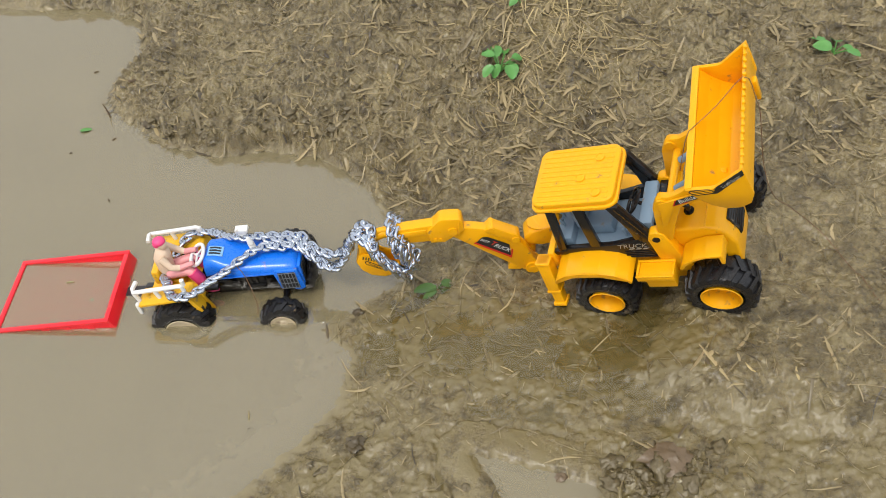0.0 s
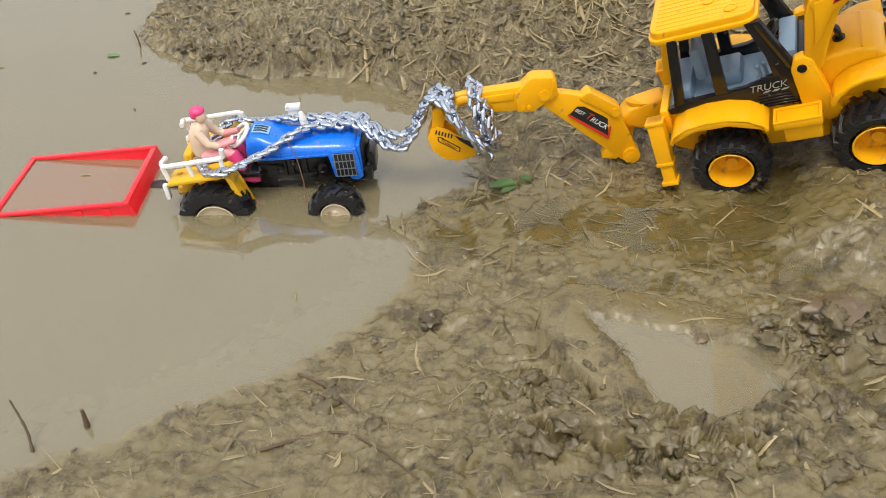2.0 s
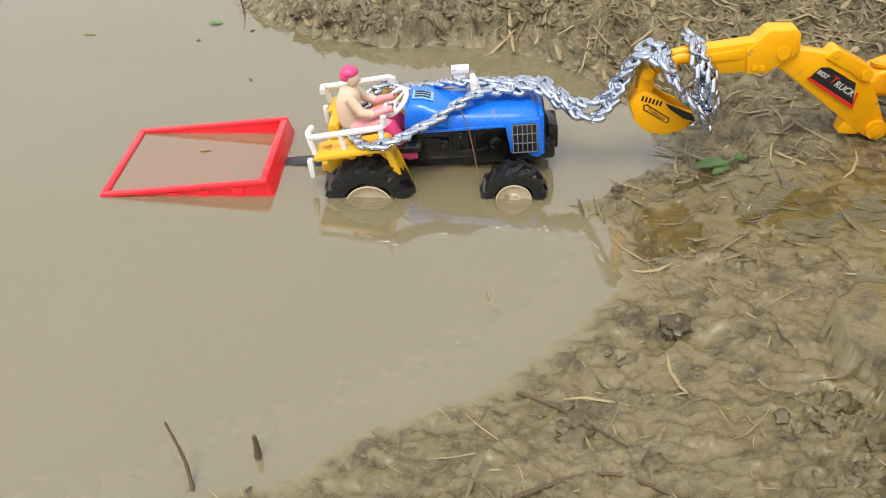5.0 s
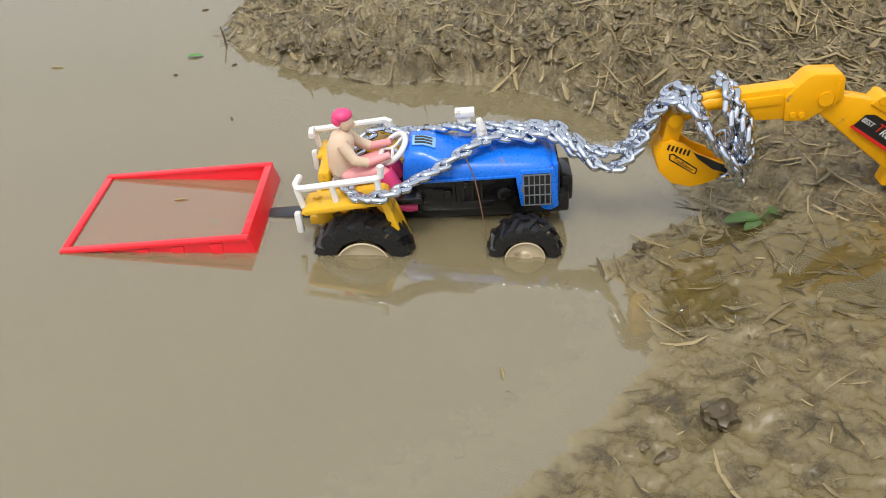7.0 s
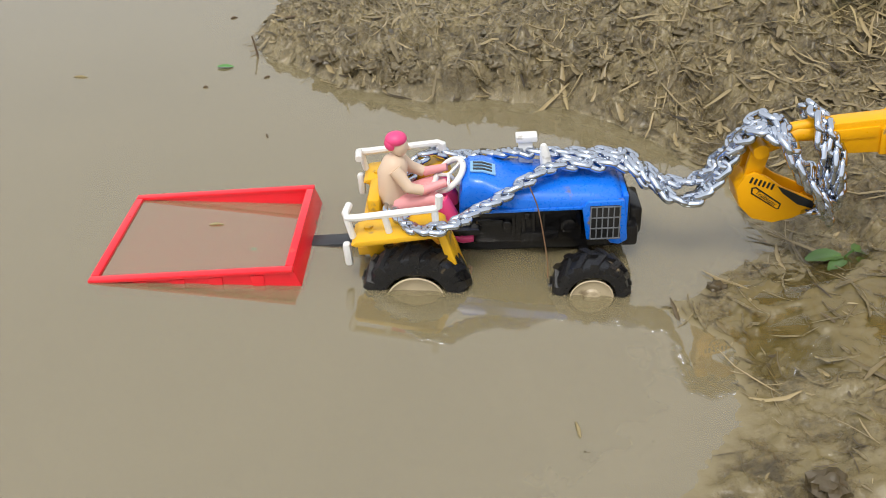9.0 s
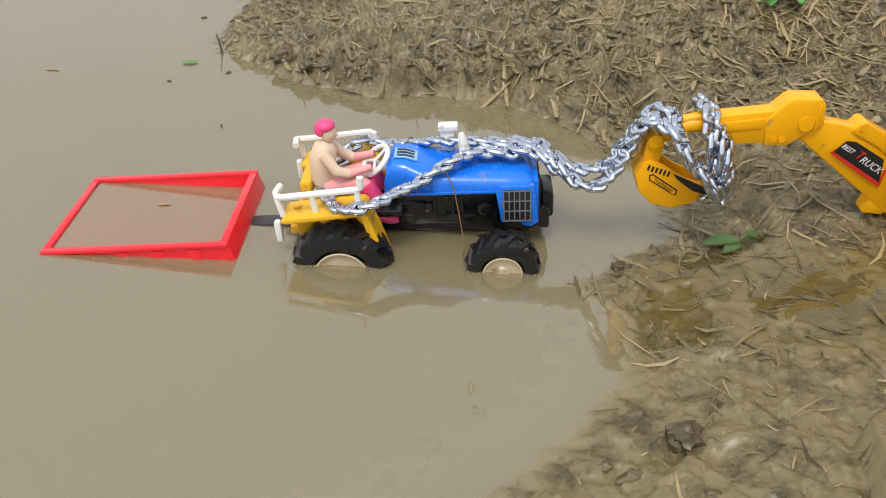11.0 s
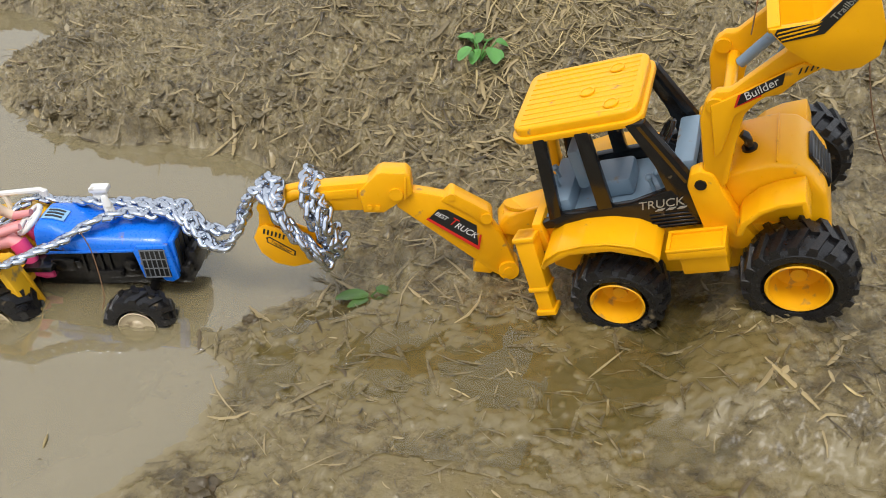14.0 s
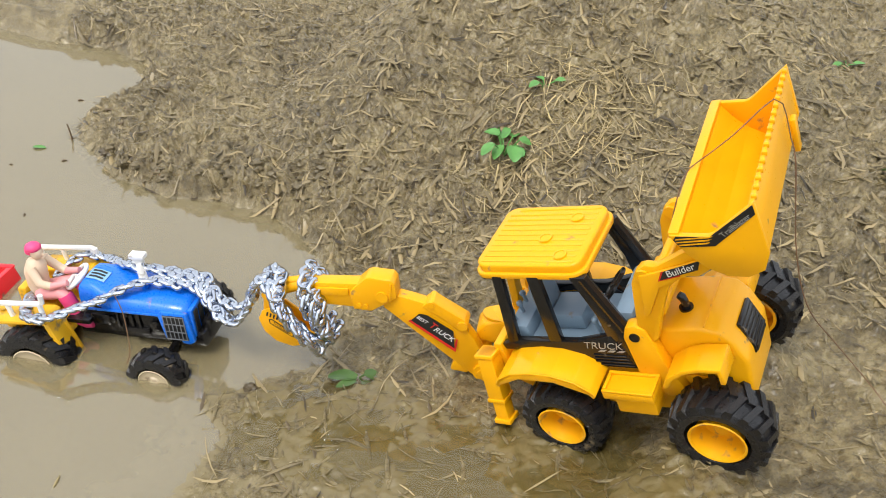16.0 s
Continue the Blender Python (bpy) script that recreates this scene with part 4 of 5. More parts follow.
for y in (44, 72):
    bm = bmesh.new()
    tube(bm, KA, [(90, y, 101), (112, y, 116)], 3.0, 12)
    tube(bm, KA, [(112, y, 116), (117, y, 125)], 1.8, 10)
    ball(bm, KA, (117, y, 125), 3.0)
    part("ram", bm, GREY, backhoe, "blue grey plastic ram")
# front bucket
bm = bmesh.new()
Y0, Y1 = -5, 106
shell = [(119, 147), (121, 144), (126, 136), (134, 127), (143, 121.5), (152, 121), (159, 125), (163, 133), (162.4, 150), (161.4, 163)]
inner = [(122, 147.6), (124, 144.6), (128.6, 137.6), (136, 129.6), (144, 124.4), (151.4, 123.8), (157, 127.4), (160.4, 134), (159.9, 150), (159.2, 162.6)]
prism(bm, KS, shell + inner[::-1], Y0, Y1, 0.5)
for y in (Y0 - 1, Y1 - 2):
    prism(bm, KS, [(118.5, 147.6), (137, 146), (140, 147), (161.8, 164), (163.8, 134), (160, 124.2), (152, 120.2), (142, 120.8), (133, 126.4), (125, 135.6), (120.4, 143.6)], y, y + 3, 0.6)
box(bm, KS @ Matrix.Translation((120, 0, 146.5)), (-2, 3.5), (Y0, Y1), (-1.4, 1.8), 0.6)
box(bm, KS, (162.4, 165.6), (84, 90), (124, 144), 0.8)
bucket = part("front_bucket", bm, YELLOW, backhoe, "raised yellow loader bucket")
for i in range(17):
    bm = bmesh.new()
    y = Y0 + 5 + i * 6.3
    box(bm, KS, (159.6, 162.6), (y - 1.2, y + 1.2), (161.6, 164.4), 0.8)
    part("tooth", bm, YELLOW, bucket)
bm = bmesh.new()
prism(bm, KS, [(138.5, 146.2), (161.2, 163.2), (161.6, 158.0), (140, 140.5), (123, 140.5), (120.5, 145), (122, 147)], Y0 - 1.35, Y0 - 1.05, 0)
st = part("bucket_sticker", bm, DECAL, bucket, "black sticker with yellow hazard stripes")
for i in range(3):
    bm = bmesh.new()
    z = 141.4 + i * 1.8
    prism(bm, KS, [(121.5 + (z < 143), z), (136 + i, z + 0.6), (138 + i, z + 1.5), (122 + (z < 143), z + 0.7)], Y0 - 1.5, Y0 - 1.2, 0)
    part("sticker_stripe", bm, YELLOW, st)
text_part("sticker_lettering", "Trailblazer", 0.0042, axes(KS @ Vector((151.5, Y0 - 1.45, 152)), KS.to_3x3() @ Vector((24, 0, 18)), KS.to_3x3() @ Vector((-18, 0, 24))), DECAL_G, st)
# door lettering
text_part("door_lettering", "TRUCK", 0.0078, axes(KB @ Vector((38, 27.6, 45.2)), KF + KU * 0.02, KU), DECAL_G, backhoe, "silver printed lettering", shear=0.25)
for i in range(3):
    bm = bmesh.new()
    x = 34 + i * 6
    prism(bm, KB, [(x, 40.4), (x + 4, 40.6), (x + 6, 42), (x + 2, 41.8)], 27.4, 27.9, 0)
    part("door_mark", bm, DECAL_G, backhoe)
# digging arm: slew block, boom, dipper stick, small bucket
bm = bmesh.new()
prism(bm, A, [(74, 60), (72, 68), (77, 76), (86, 80), (104, 87), (110, 82), (108, 62), (90, 58)], 12, 34, 2.6, seg=3)
lathe(bm, A @ Matrix.Translation((86, 23, 79)) @ Matrix.Rotation(radians(80), 4, "X"), [(0, 11), (-2.2, 10.4), (-2.4, 8.4), (-1.6, 8.2), (-1.6, 0.1)], 26)
tube(bm, A, [(80, 20, 36), (80, 20, 74)], 5.0, 14)
part("slew_block", bm, YELLOW, backhoe)
bm = bmesh.new()
prism(bm, A, [(4, 96), (16, 97), (27, 95.5), (35, 94), (41, 96), (64, 84), (65, 78), (73, 68), (85, 46), (87, 38), (81, 32), (72, 36), (5, 85)], 1.5, 11.5, 1.0)
prism(bm, A, [(33, 92), (37, 96.5), (41, 98), (43, 96.5), (64, 85.5), (67, 82), (66, 76), (61, 75), (52, 82), (38, 89)], 0.2, 13, 0.8)
tube(bm, A, [(81, -1, 40), (81, 14, 40)], 7.0, 18)
tube(bm, A, [(81, -2, 40), (81, -1, 40)], 3.4, 14)
tube(bm, A, [(63, -1, 80.5), (63, 14, 80.5)], 3.8, 14)
tube(bm, A, [(39.5, -0.6, 95), (39.5, 13.6, 95)], 2.6, 12)
prism(bm, A, [(60, 52), (57, 36), (69, 35), (75, 41), (72, 50)], 2, 14, 1.0)
boom = part("boom", bm, YELLOW, backhoe)
bm = bmesh.new()
prism(bm, A, [(26, 79), (31.5, 86), (37, 86), (57, 75), (59, 59.5)], -0.75, -0.5, 0)
st = part("boom_sticker", bm, DECAL, boom, "black and red printed sticker")
bm = bmesh.new()
prism(bm, A, [(24, 78), (60, 56), (60.8, 68), (59.4, 68), (59, 59.5), (26, 79.6)], -0.68, -0.4, 0)
part("sticker_edge", bm, DECAL_R, st)
dx, dz = Vector((0.87, 0, -0.5)), Vector((0.5, 0, 0.87))
for words, size, x, z, m in (("BEST", 0.0042, 33.8, 81.2, DECAL_W), ("T", 0.0082, 41.6, 77.2, DECAL_R), ("RUCK", 0.0062, 50.4, 71.0, DECAL_W)):
    text_part("sticker_lettering", words, size, axes(A @ Vector((x, -0.95, z)), A.to_3x3() @ dx, A.to_3x3() @ dz), m, st, shear=0.2)
bm = bmesh.new()
prism(bm, A, [(-50, 97.5), (-12, 103.5), (10, 106), (12, 96), (-6, 83), (-46, 80)], 0, 11, 0.8)
prism(bm, A, [(-19, 97), (-8, 110), (-5, 111.5), (10, 112), (13, 109), (15, 97), (8, 91), (-3, 82), (-16, 81.5)], -1.6, 12.6, 0.9)
prism(bm, A, [(-46, 94.5), (-20, 98.5), (-20, 92), (-45, 89)], -1.2, 1, 0.5)
tube(bm, A, [(4.5, -2.8, 96.5), (4.5, 13.6, 96.5)], 4.4, 18)
tube(bm, A, [(-12, -2.6, 86), (-12, 2, 86)], 1.8, 10)
tube(bm, A, [(-7, -2.6, 86), (-7, 2, 86)], 1.8, 10)
box(bm, A, (9.5, 11), (-2.4, 0), (93, 109), 0.4)
part("dipper_stick", bm, YELLOW, backhoe)
bm = bmesh.new()
tube(bm, A, [(-78, 6, 81), (-60, 6, 90), (-44, 6, 91)], 5.0, 12)
tube(bm, A, [(-80, -3, 82), (-80, 15, 82)], 4.2, 14)
tube(bm, A, [(-52, 6, 96), (-66, 6, 92)], 3.2, 10)
part("bucket_link", bm, YELLOW, backhoe)
bm = bmesh.new()
side = [(-88, 58), (-85, 66), (-80, 69), (-72, 66), (-63, 60), (-41, 51.5), (-42, 47), (-52, 40), (-63, 36.5), (-75, 39), (-84, 47)]
for y in (0.5, 10):
    prism(bm, A, [(-85, 62), (-84, 80), (-81, 85.5), (-76, 85), (-73.5, 79), (-75, 64)], y, y + 3.4, 0.9)
for y in (-2, 14):
    prism(bm, A, side, y, y + 2.2, 0.6)
out = [(-79, 68), (-84.6, 66), (-88.3, 58), (-84.3, 47), (-75.5, 39), (-63, 36), (-52, 39.5), (-41, 47)]
inn = [(-79, 66), (-83, 64.4), (-86, 58), (-82.6, 48.2), (-74.6, 41.2), (-63, 38.4), (-53, 41.6), (-42, 49)]
prism(bm, A, out + inn[::-1], -1, 15.4, 0.4)
sb = part("digging_bucket", bm, YELLOW, backhoe)
bm = bmesh.new()
prism(bm, A, [(-66, 61), (-42, 51), (-43, 47), (-52, 49.5), (-62, 56.5)], -2.35, -2.1, 0)
for i in range(6):
    x, z = -82 + i * 2.5, 65.6 - i * 0.75
    prism(bm, A, [(x, z - 3), (x + 1.2, z - 3.5), (x + 2.0, z + 0.2), (x + 0.8, z + 0.6)], -2.35, -2.1, 0)
st = part("bucket_sticker", bm, DECAL, sb, "black sticker on the small bucket")
bm = bmesh.new()
prism(bm, A, [(-80, 59.4), (-77.4, 60), (-61, 49.6), (-61.4, 46), (-63, 46), (-79.5, 55.6)], -2.3, -2.1, 0)
part("word_frame", bm, DECAL, st)
bm = bmesh.new()
prism(bm, A, [(-79, 58.8), (-77.6, 59.1), (-62, 49.2), (-62.3, 46.8), (-63, 46.7), (-78.7, 56.2)], -2.5, -2.32, 0)
part("word_plate", bm, YELLOW, st)
text_part("sticker_lettering", "Trailblazer", 0.0036, axes(A @ Vector((-70.4, -2.65, 52.9)), A.to_3x3() @ Vector((0.85, 0, -0.53)), A.to_3x3() @ Vector((0.53, 0, 0.85))), DECAL, st)


# ---- chain ----
def link_mesh():
    """One heavy curb link, lying along x."""
    bm = bmesh.new()
    n, hw, hl, r = 22, 3.4, 3.4, 2.0
    pts = []
    for i in range(n + 1):
        a = 2 * math.pi * i / n
        c, s = math.cos(a), math.sin(a)
        pts.append((hl * (1 if c > 0.01 else -1 if c < -0.01 else 0) * 0.65 + hw * c, hw * s, 0.9 * math.sin(2 * a)))
    tube(bm, MM, pts, r, 7, ends=False)
    me = bpy.data.meshes.new("link")
    bmesh.ops.remove_doubles(bm, verts=bm.verts, dist=1e-6)
    bmesh.ops.recalc_face_normals(bm, faces=bm.faces)
    bm.to_mesh(me)
    bm.free()
    me.materials.append(CHROME)
    me.polygons.foreach_set("use_smooth", [True] * len(me.polygons))
    return me


LINK = link_mesh()


def chain(label, pts, seed, pitch=0.0074):
    rng = random.Random(seed)
    q, length = spline(pts, 3)
    n = max(4, int(length / pitch))
    q, _ = spline(pts, n)
    ob = thing("chain", pts[0], label, "chain", "chains between tractor and digger")
    up = Vector((0.1, -0.6, 0.8)).normalized()
    for i, p in enumerate(q):
        d = (q[min(i + 1, n - 1)] - q[max(i - 1, 0)]).normalized()
        m = axes(p, d, up if abs(d.dot(up)) < 0.9 else Vector((0, 1, 0.2)))
        m = m @ Matrix.Rotation(radians((30 if i % 2 else 58) + rng.uniform(-10, 10)), 4, "X") @ Matrix.Rotation(radians(18 + rng.uniform(-7, 7)), 4, "Z")
        lk = new("link", LINK)
        lk.parent = ob
        lk.matrix_parent_inverse = Matrix.Translation(-Vector(pts[0]))
        lk.matrix_basis = m
    return ob


chain("chrome steel chain looped over the tractor bonnet to the digger",
      [(-0.076, -0.045, 0.030), (-0.066, -0.058, 0.034), (-0.055, -0.071, 0.036), (-0.037, -0.07, 0.040), (-0.026, -0.056, 0.042), (-0.012, -0.042, 0.046), (0.004, -0.029, 0.0545), (0.017, -0.015, 0.056),
       (0.036, -0.010, 0.0565), (0.055, -0.008, 0.0575), (0.074, -0.014, 0.048), (0.092, -0.014, 0.044), (0.104, -0.014, 0.060), (0.111, -0.014, 0.076), (0.115, -0.014, 0.088), (0.122, -0.014, 0.094),
       (0.134, -0.024, 0.090), (0.142, -0.026, 0.078), (0.155, -0.026, 0.066), (0.165, -0.022, 0.054), (0.160, -0.012, 0.044)], 1)
chain("chrome steel chain running along the far side of the bonnet",
      [(-0.074, -0.015, 0.034), (-0.066, 0.004, 0.042), (-0.046, 0.012, 0.040), (-0.033, 0.006, 0.045), (-0.009, -0.003, 0.055), (0.017, 0.002, 0.0555), (0.036, 0.004, 0.057), (0.054, 0.005, 0.058),
       (0.068, -0.004, 0.054), (0.082, -0.006, 0.050), (0.096, -0.006, 0.054), (0.106, -0.006, 0.070), (0.113, -0.006, 0.084), (0.120, -0.004, 0.094), (0.130, -0.008, 0.096), (0.137, -0.024, 0.090)], 2)
chain("chrome steel chain hanging between bonnet and digger",
      [(0.024, -0.004, 0.057), (0.050, -0.001, 0.058), (0.066, -0.010, 0.056), (0.080, -0.018, 0.048), (0.094, -0.020, 0.047), (0.105, -0.018, 0.062), (0.110, -0.016, 0.080), (0.117, -0.018, 0.091),
       (0.127, -0.022, 0.093), (0.136, -0.028, 0.088), (0.146, -0.030, 0.076), (0.158, -0.028, 0.062), (0.166, -0.022, 0.050)], 3)
for k, (dx, dz) in enumerate(((0, 0), (0.007, -0.004), (0.012, -0.010))):
    chain("chrome steel chain wound round the dipper stick",
          [(0.147 + dx, 0.012, 0.094 + dz), (0.148 + dx, 0.004, 0.100 + dz), (0.150 + dx, -0.008, 0.099 + dz), (0.152 + dx, -0.014, 0.094 + dz), (0.155 + dx, -0.018, 0.084 + dz), (0.158 + dx, -0.017, 0.074 + dz),
           (0.163 + dx * 0.6, -0.015, 0.064 + dz), (0.163 + dx * 0.4, -0.008, 0.054 + dz), (0.157 + dx, 0.004, 0.060 + dz)], 10 + k)

# ---- strings ----
bm = bmesh.new()
kp = lambda x, y, z: KS @ Vector((x, y - 14, z))
run, _ = spline([kp(119, 58, 149), kp(140, 70, 157), kp(160, 84, 166.5), kp(164.5, 85, 161), kp(165.5, 82, 142), kp(166, 80, 130), (0.452, -0.006, 0.215), (0.47, 0.005, 0.175), (0.497, 0.03, 0.138), (0.53, 0.038, 0.106), (0.55, 0.01, 0.1), (0.57, -0.03, 0.1)], 60)
run = [(p.x, p.y, max(p.z, ground_z(p.x, p.y) + 0.0006)) for p in run]
tube(bm, I4, run, 0.00034, 5)
run, _ = spline([kp(119, 58, 149), kp(116, 52, 146), kp(112, 44, 138), kp(108, 40, 128)], 16)
tube(bm, I4, run, 0.00034, 5)
tagged(mesh_ob("string", bm, STRING), "thin brown string trailing over the raised loader bucket", "string")
bm = bmesh.new()
run, _ = spline([(0.003, -0.040, 0.0545), (0.010, -0.042, 0.040), (0.018, -0.050, 0.014), (0.020, -0.058, 0.006)], 20)
tube(bm, I4, run, 0.0004, 5)
tagged(mesh_ob("string", bm, STRING), "thin brown string hanging down the tractor's side", "string")


# ---- straw litter ----
def flake(rng, v, f, c, ang, length, width, tilt, bend):
    """A bent, keeled strip of straw with pointed or torn ends."""
    dx, dy = math.cos(ang), math.sin(ang)
    n0 = len(v)
    for i, u in enumerate((-0.5, -0.2, 0.18, 0.5)):
        w = width * (0.35 if i in (0, 3) else 1.0) * rng.uniform(0.75, 1.1)
        side = bend * (u * u) * length
        z = tilt * u * length
        cx, cy = c[0] + dx * u * length - dy * side, c[1] + dy * u * length + dx * side
        g = max(ground_z(cx, cy), c[3])
        zz = max(c[2] + z, g + 0.0002)
        zz = min(zz, g + 0.006)
        v.append((cx - dy * w / 2, cy + dx * w / 2, zz))
        v.append((cx, cy, zz + width * 0.2))
        v.append((cx + dy * w / 2, cy - dx * w / 2, zz))
    for i in range(3):
        a = n0 + 3 * i
        f += [(a, a + 1, a + 4, a + 3), (a + 1, a + 2, a + 5, a + 4)]


def litter(name, count, seed, material, label, pick, lengths, widths):
    rng = random.Random(seed)
    v, f, made = [], [], 0
    while made < count:
        x, y = rng.uniform(-0.48, 0.78), rng.uniform(-0.45, 0.79)
        s, wet = ground_s(x, y)
        if s < -0.002 or rng.random() > pick(x, y, s, wet):
            continue
        made += 1
        k = rng.random()
        length = lengths[0] + (lengths[1] - lengths[0]) * k * k
        width = widths[0] + (widths[1] - widths[0]) * rng.random() ** 2.2
        width *= 0.6 if y < -0.12 else 1.15 if y > 0.12 else 0.8
        flow = 2.6 + 0.9 * noise.noise((x * 7, y * 7, 3.3))
        ang = rng.gauss(flow, 0.9)
        g = ground_z(x, y)
        flake(rng, v, f, (x, y, g + rng.uniform(-0.0004, 0.0016), -1), ang, length, width, rng.gauss(0, 0.11), rng.gauss(0, 0.22))
    me = bpy.data.meshes.new(name)
    me.from_pydata(v, [], f)
    me.materials.append(material)
    me.polygons.foreach_set("use_smooth", [True] * len(me.polygons))
    tagged(new(name, me), label, "straw", kind="stuff")


def patch(x, y, s, wet):
    d = 0.35 + 0.9 * max(0.0, noise.noise((x * 11, y * 11, 7.7)) + 0.15)
    d += 0.9 * math.exp(-(((x - 0.27) / 0.13) ** 2 + ((y - 0.24) / 0.12) ** 2)) + 0.5 * math.exp(-(((x - 0.12) / 0.1) ** 2 + ((y - 0.2) / 0.05) ** 2))
    return d * (0.16 if wet > 0.5 else 1.0) * (0.45 if y < 0.13 else 1.0) * (0.3 if y < -0.13 else 1.0)


litter("straw_litter", 7000, 21, STRAW, "trampled rotting straw pressed into the mud", patch, (0.006, 0.042), (0.0009, 0.0046))
litter("straw_crumbs", 6500, 22, STRAW, "short broken straw bits scattered over the mud", lambda x, y, s, w: (0.36 if y < -0.13 else 0.8) * (0.3 if w > 0.5 else 1.0) * (0.6 if y < 0.13 else 1.0), (0.003, 0.012), (0.0008, 0.0026))
litter("dark_litter", 2600, 23, STRAW_D, "dark rotten straw and stalk bits in the mud", patch, (0.004, 0.026), (0.0009, 0.0045))


litter("mud_coated_straw", 7000, 26, MUD, "straw and husks coated with wet mud", lambda x, y, s, w: 0.25 if y < -0.13 else 1.0, (0.006, 0.03), (0.0012, 0.0042))
DRY = mat("dry pale grass", (0.36, 0.28, 0.13), 0.5, var=0.25, island=True)
litter("dry_grass", 260, 24, DRY, "pale dry grass stalks matted round the weeds", lambda x, y, s, w: math.exp(-(((x - 0.27) / 0.07) ** 2 + ((y - 0.31) / 0.07) ** 2)), (0.025, 0.075), (0.0008, 0.0018))
litter("pale_chips", 150, 25, DRY, "pale husk chips scattered over the mud", lambda x, y, s, w: 1.0, (0.005, 0.014), (0.0014, 0.0036))


def leaning_straw(count, seed):
    """Broken stalks and blades sticking out of the far bank at all angles."""
    rng = random.Random(seed)
    v, f, made = [], [], 0
    while made < count:
        x, y = rng.uniform(-0.27, 0.5), rng.uniform(0.12, 0.5)
        s, _ = ground_s(x, y)
        if s < 0.007 or rng.random() > (1.0 if s < 0.05 else 0.35):
            continue
        made += 1
        g = ground_z(x, y)
        a, lift, ln, w = rng.uniform(0, 6.28), rng.uniform(0.15, 0.75), rng.uniform(0.008, 0.026), rng.uniform(0.0006, 0.0017)
        n0 = len(v)
        for u in (0.0, 0.4, 0.75, 1.0):
            r, z = u * ln * math.cos(lift), g - 0.001 + u * ln * math.sin(lift) * (1 - 0.35 * u)
            cx, cy = x + r * math.cos(a), y + r * math.sin(a)
            ww = w * (1.0 - 0.6 * u * u)
            v += [(cx - math.sin(a) * ww / 2, cy + math.cos(a) * ww / 2, z), (cx, cy, z + ww * 0.3), (cx + math.sin(a) * ww / 2, cy - math.cos(a) * ww / 2, z)]
        for i in range(3):
            q = n0 + 3 * i
            f += [(q, q + 1, q + 4, q + 3), (q + 1, q + 2, q + 5, q + 4)]
    me = bpy.data.meshes.new("leaning_straw")
    me.from_pydata(v, [], f)
    me.materials.append(STRAW)
    me.polygons.foreach_set("use_smooth", [True] * len(me.polygons))
    tagged(new("leaning_straw", me), "broken straw stalks sticking out of the muddy bank", "straw", kind="stuff")


leaning_straw(700, 31)

# torn clods heaped round the small puddle
CLOD = mat("torn wet mud", (0.125, 0.097, 0.048), 0.3, var=0.3, scale=90, bump=0.8, bump_scale=420)
rng = random.Random(77)
v, f = [], []
ico = bmesh.new()
bmesh.ops.create_icosphere(ico, subdivisions=3, radius=1)
ico.verts.index_update()
ICO_V, ICO_F = [tuple(q.co) for q in ico.verts], [tuple(q.index for q in g.verts) for g in ico.faces]
ico.free()
for mx, my, sx, sy, count in ((0.30, -0.302, 0.055, 0.014, 70), (0.242, -0.255, 0.02, 0.02, 26), (0.395, -0.192, 0.022, 0.012, 40), (0.46, -0.268, 0.05, 0.012, 20), (0.12, -0.235, 0.03, 0.03, 10),
                             (-0.13, 0.188, 0.04, 0.010, 34), (-0.03, 0.200, 0.04, 0.010, 40), (0.06, 0.205, 0.04, 0.02, 30)):
    for _ in range(count):
        x, y = rng.gauss(mx, sx), rng.gauss(my, sy)
        size = 0.0022 + 0.0052 * rng.random() ** 2
        turn, seed = rng.uniform(0, 6.3), rng.uniform(0, 50)
        sq = (rng.uniform(0.8, 1.5), rng.uniform(0.6, 1.0), rng.uniform(0.4, 0.75))
        z0, n0 = ground_z(x, y) - size * 0.08, len(v)
        for a, b, c in ICO_V:
            k = size * (1 + 0.75 * noise.noise((a * 1.6 + seed, b * 1.6, c * 1.6)) + 0.45 * noise.noise((a * 4 + seed, b * 4, c * 4)) + 0.2 * noise.noise((a * 9, b * 9 + seed, c * 9)))
            a, b, c = a * k * sq[0], b * k * sq[1], c * k * sq[2]
            v.append((x + a * math.cos(turn) - b * math.sin(turn), y + a * math.sin(turn) + b * math.cos(turn), z0 + c))
        f += [tuple(n0 + i for i in g) for g in ICO_F]
me = bpy.data.meshes.new("mud_clods")
me.from_pydata(v, [], f)
me.materials.append(CLOD)
me.polygons.foreach_set("use_smooth", [True] * len(me.polygons))
tagged(new("mud_clods", me), "dark torn clods of wet mud heaped round the puddle", "mud", kind="stuff")

# ---- plants, twigs and lumps ----
def leaf_mesh(bm, M, length, width, cup, rng):
    """A rounded leaf blade with a folded midrib, lying along x of M."""
    n = 7
    rows = []
    for i in range(n):
        u = i / (n - 1)
        w = width * 0.5 * math.sin(math.pi * min(0.97, 0.06 + 0.92 * u)) ** 0.6
        droop = -cup * u * u * length
        rows.append([(u * length, -w, droop + w * 0.22), (u * length, -w * 0.5, droop + w * 0.06), (u * length, 0, droop - w * 0.06), (u * length, w * 0.5, droop + w * 0.06), (u * length, w, droop + w * 0.22)])
    t = bmesh.new()
    rv = [[t.verts.new((x, y, z + rng.uniform(-0.03, 0.03) * width)) for x, y, z in r] for r in rows]
    for a, b in zip(rv, rv[1:]):
        for k in range(4):
            t.faces.new((a[k], a[k + 1], b[k + 1], b[k]))
    add(bm, t, M)


